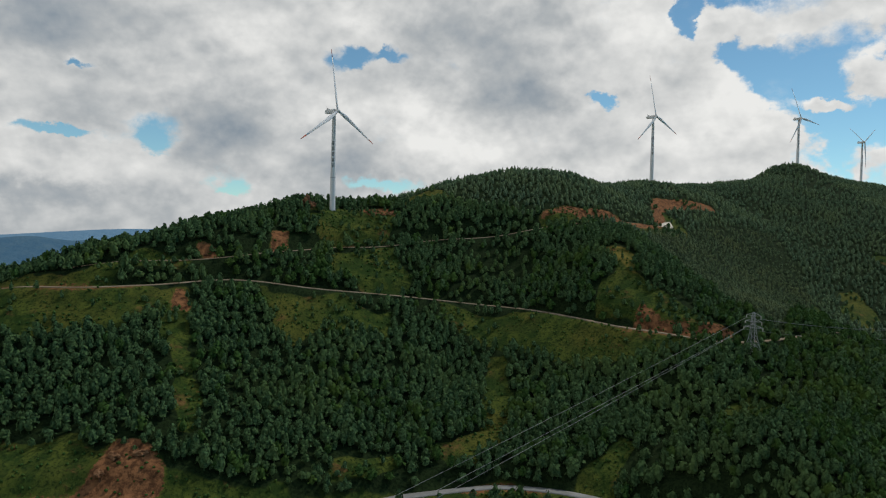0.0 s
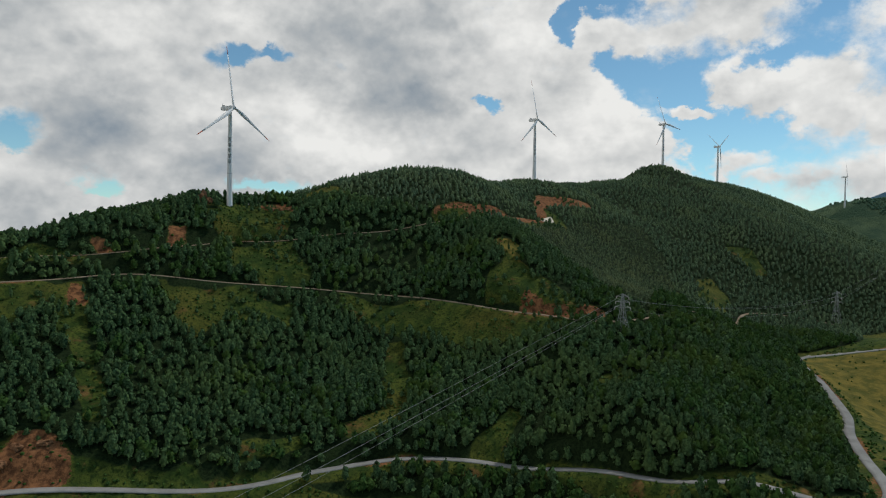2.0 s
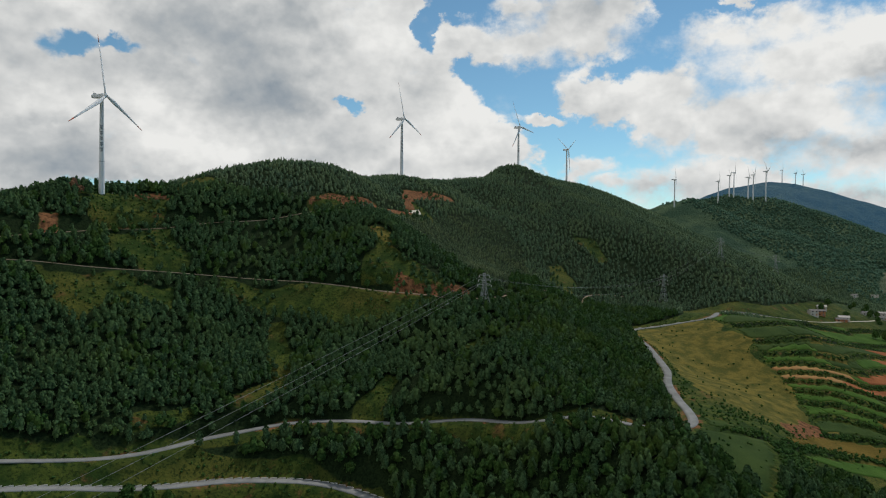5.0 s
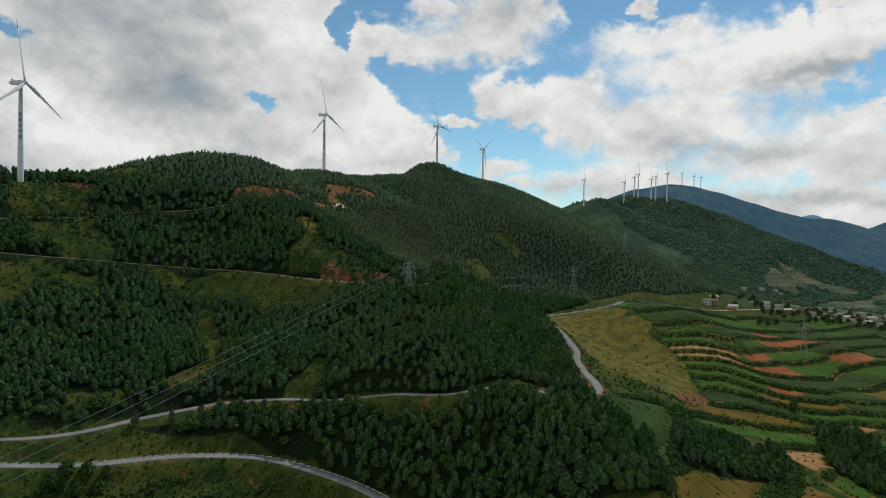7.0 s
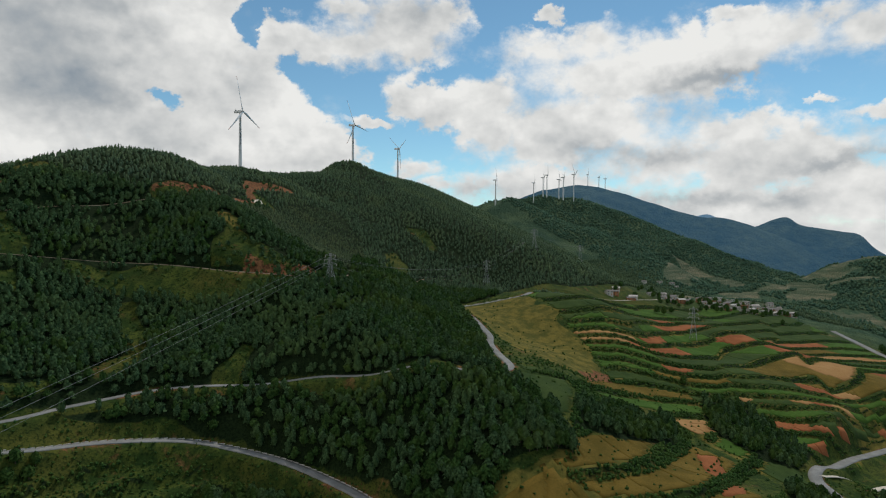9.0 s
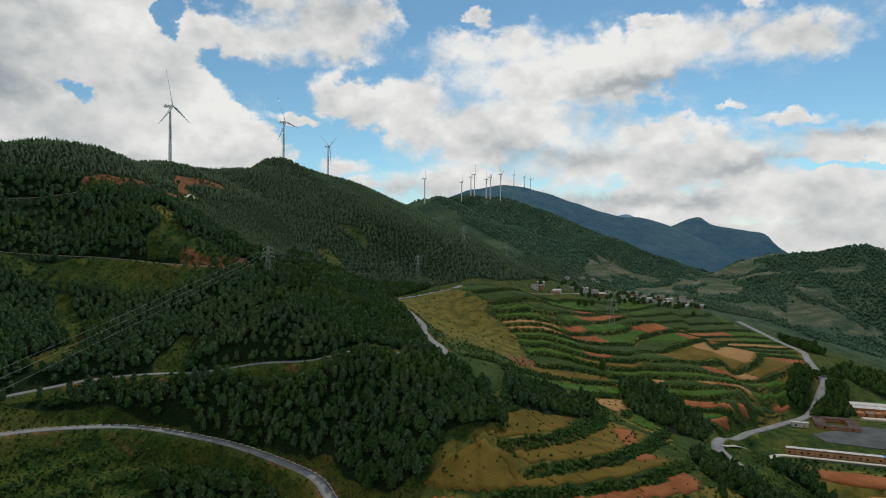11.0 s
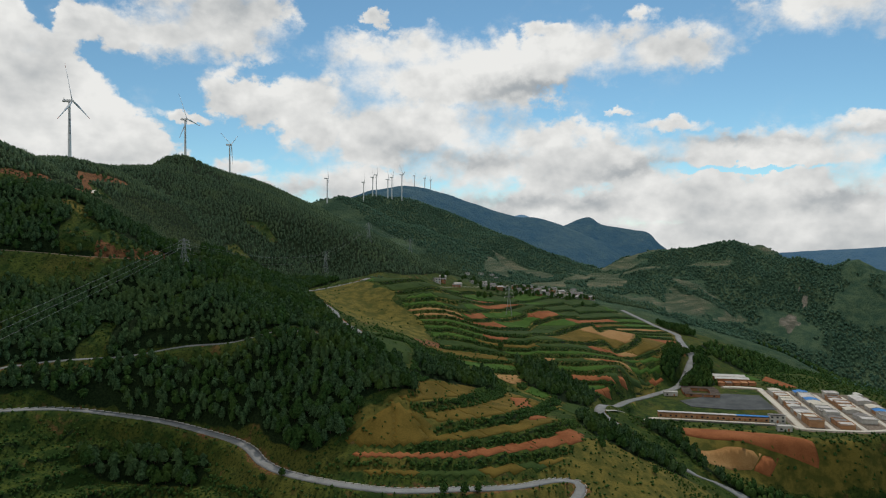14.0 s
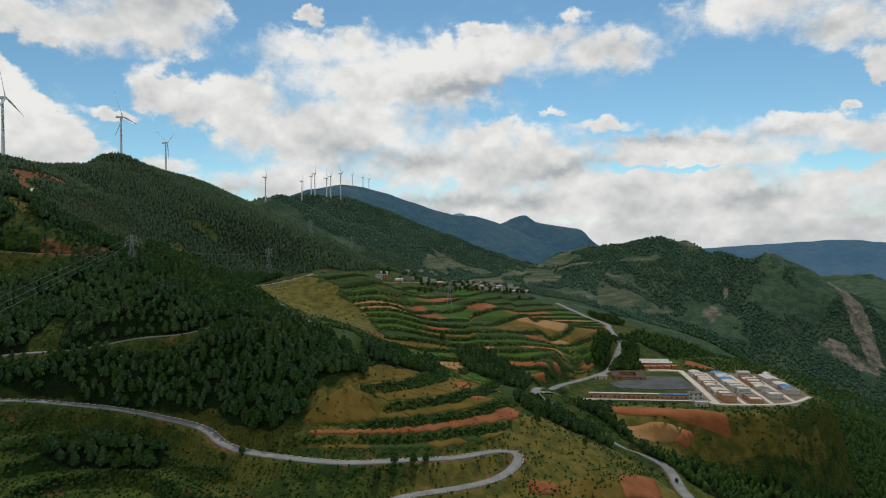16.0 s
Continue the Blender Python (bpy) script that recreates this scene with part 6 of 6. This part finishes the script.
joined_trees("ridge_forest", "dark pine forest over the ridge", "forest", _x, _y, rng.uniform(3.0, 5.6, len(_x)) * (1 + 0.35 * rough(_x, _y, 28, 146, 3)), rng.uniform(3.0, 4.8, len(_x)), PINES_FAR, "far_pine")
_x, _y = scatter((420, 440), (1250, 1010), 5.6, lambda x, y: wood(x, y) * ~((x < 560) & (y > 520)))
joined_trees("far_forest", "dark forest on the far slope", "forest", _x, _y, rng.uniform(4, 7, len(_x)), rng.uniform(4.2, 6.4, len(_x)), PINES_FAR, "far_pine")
_x, _y = scatter((-60, 20), (480, 320), 4.6, lambda x, y: wood(x, y) * (y < 320) * (1 - inside(x, y, HILL, 1.0)) * ~single(x, y))
_k = rng.random(len(_x)) < 0.5
joined_trees("lower_wood", "dense mixed wood below the road", "forest", _x[_k], _y[_k], rng.uniform(6, 9.5, _k.sum()), rng.uniform(4.6, 6.8, _k.sum()), PINES, "pine")
joined_trees("lower_broadleaf_wood", "fresh green broadleaf trees below the road", "forest", _x[~_k], _y[~_k], rng.uniform(5.5, 8.5, (~_k).sum()), rng.uniform(4.6, 7, (~_k).sum()), ROUND, "leaf")
_x, _y = scatter((480, -330), (1500, 240), 7.5, lambda x, y: wood(x, y) * (1 - inside(x, y, HILL, 1.0)))
_x2, _y2 = scatter((330, -330), (480, 20), 6.0, lambda x, y: wood(x, y))
_x, _y = np.r_[_x, _x2], np.r_[_y, _y2]
joined_trees("ravine_wood", "green wood filling the ravine below the settlement", "forest", _x, _y, rng.uniform(6, 10, len(_x)), rng.uniform(6, 9, len(_x)), BUSH, "leaf")
_x, _y = scatter((-320, 0), (420, 540), 2.5, lambda x, y: (cover_of(x, y)[0] < 0.4) * off_roads(x, y, 1.0) * (0.2 + 0.5 * smooth(-0.1, 0.3, rough(x, y, 24, 88, 3)) + 0.3 * inside(x, y, LEFT_TERRACES, 8.0)) * (1 - 0.8 * inside(x, y, TERRACED, 3.0)) * (1 - 0.93 * inside(x, y, GOLD["bare_hill"], 3.0)))
joined_trees("scrub", "low green scrub dotted over the grass", "bushes", _x, _y, rng.uniform(0.5, 1.0, len(_x)) * rng.uniform(0.8, 2.4, len(_x)), rng.uniform(1.1, 3.0, len(_x)), TUFT, "leaf")

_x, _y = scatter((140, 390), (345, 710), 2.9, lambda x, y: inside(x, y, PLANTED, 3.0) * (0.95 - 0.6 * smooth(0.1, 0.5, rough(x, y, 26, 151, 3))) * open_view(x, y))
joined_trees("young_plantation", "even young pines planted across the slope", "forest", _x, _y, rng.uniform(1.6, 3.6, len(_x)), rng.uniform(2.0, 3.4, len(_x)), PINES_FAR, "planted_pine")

# hedges on the terrace banks
def tilled_at(x, y):
    t = np.zeros(x.shape)
    for _, ring in KNOWN_FIELDS:
        t = np.maximum(t, inside(x, y, ring, 0.5))
    return t > 0.5


def bank(x, y):
    level, _, _ = terrace_level(x, y)
    p = level - np.floor(level)
    k = np.maximum(inside(x, y, TERRACED, 4.0), inside(x, y, LEFT_TERRACES, 4.0)) * (1 - inside(x, y, GOLD["bare_hill"], 6.0)) * (1 - inside(x, y, YARD, 4.0))
    return (k > 0.5) * (p > np.where((x < 335) & (y < 205), 0.75, 0.82)) * (p < 1.0) * (cover_of(x, y)[0] < 0.4) * off_roads(x, y, 1.5) * 0.9


_x, _y = scatter((-160, -40), (480, 340), 1.9, bank)
joined_trees("bank_hedges", "dark scrub along the terrace banks", "hedge", _x, _y, rng.uniform(0.9, 2.5, len(_x)), rng.uniform(2.2, 4.0, len(_x)), BUSH, "leaf")
_x, _y = scatter((340, 120), (1090, 660), 2.6, lambda x, y: bank(x, y) * ((x > 480) | (y > 340)))
joined_trees("valley_hedges", "dark scrub along the valley terraces", "hedge", _x, _y, rng.uniform(0.8, 1.6, len(_x)), rng.uniform(2.2, 3.6, len(_x)), TUFT, "leaf")

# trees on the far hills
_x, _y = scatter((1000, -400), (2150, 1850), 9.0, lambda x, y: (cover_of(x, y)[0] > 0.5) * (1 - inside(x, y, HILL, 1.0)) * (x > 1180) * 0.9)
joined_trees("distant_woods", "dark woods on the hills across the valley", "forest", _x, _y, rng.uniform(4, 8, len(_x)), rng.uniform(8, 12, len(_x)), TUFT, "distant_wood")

# trees among the village houses
_x, _y = scatter((680, 490), (1110, 660), 15.0, lambda x, y: 0.6 * inside(x, y, [(690, 540), (850, 570), (1000, 490), (1100, 500), (1060, 600), (920, 660), (800, 610)], 5.0) * off_roads(x, y, 3.0))
for _tx, _ty in list(zip(_x, _y))[:130]:
    tree(_tx, _ty, "round", _r.uniform(6, 10), _r.uniform(6, 9), "round dark tree among the village houses", "village trees")

# trees that stand along the valley road
_x, _y = scatter((600, 110), (980, 330), 5.5, lambda x, y: np.maximum(inside(x, y, WOODS["road_belt"], 1.0), np.maximum(inside(x, y, WOODS["far_belt"], 1.0), inside(x, y, WOODS["far_belt_north"], 1.0))) * (1 - inside(x, y, YARD, 2.0)) * off_roads(x, y, 0.5))
joined_trees("road_trees", "dark broadleaf trees along the valley road", "trees", _x, _y, rng.uniform(8, 13, len(_x)), rng.uniform(6.5, 9, len(_x)), ROUND, "leaf")
_x, _y = scatter((395, -150), (740, 110), 4.0, lambda x, y: (cover_of(x, y)[0] < 0.5) * (0.25 + 0.6 * smooth(-0.2, 0.25, rough(x, y, 30, 188, 3))) * (1 - inside(x, y, YARD, 3.0)) * (1 - tilled_at(x, y)) * off_roads(x, y, 1.5))
joined_trees("slope_scrub", "rough green scrub on the slope below the settlement", "bushes", _x, _y, rng.uniform(0.8, 3.2, len(_x)), rng.uniform(2.0, 4.6, len(_x)), BUSH, "leaf")

# straggling young trees in the clearings
_x, _y = scatter((-300, 270), (470, 690), 4.4, lambda x, y: (cover_of(x, y)[0] < 0.45) * (inside(x, y, HILL, 1.0) > 0.5) * off_roads(x, y, 2.0) * (0.1 + 0.5 * smooth(0.0, 0.35, rough(x, y, 22, 133, 3))))
joined_trees("young_trees", "young trees scattered through the clearings", "trees", _x, _y, rng.uniform(2.5, 5.5, len(_x)), rng.uniform(2.4, 4.6, len(_x)), PINES, "pine")
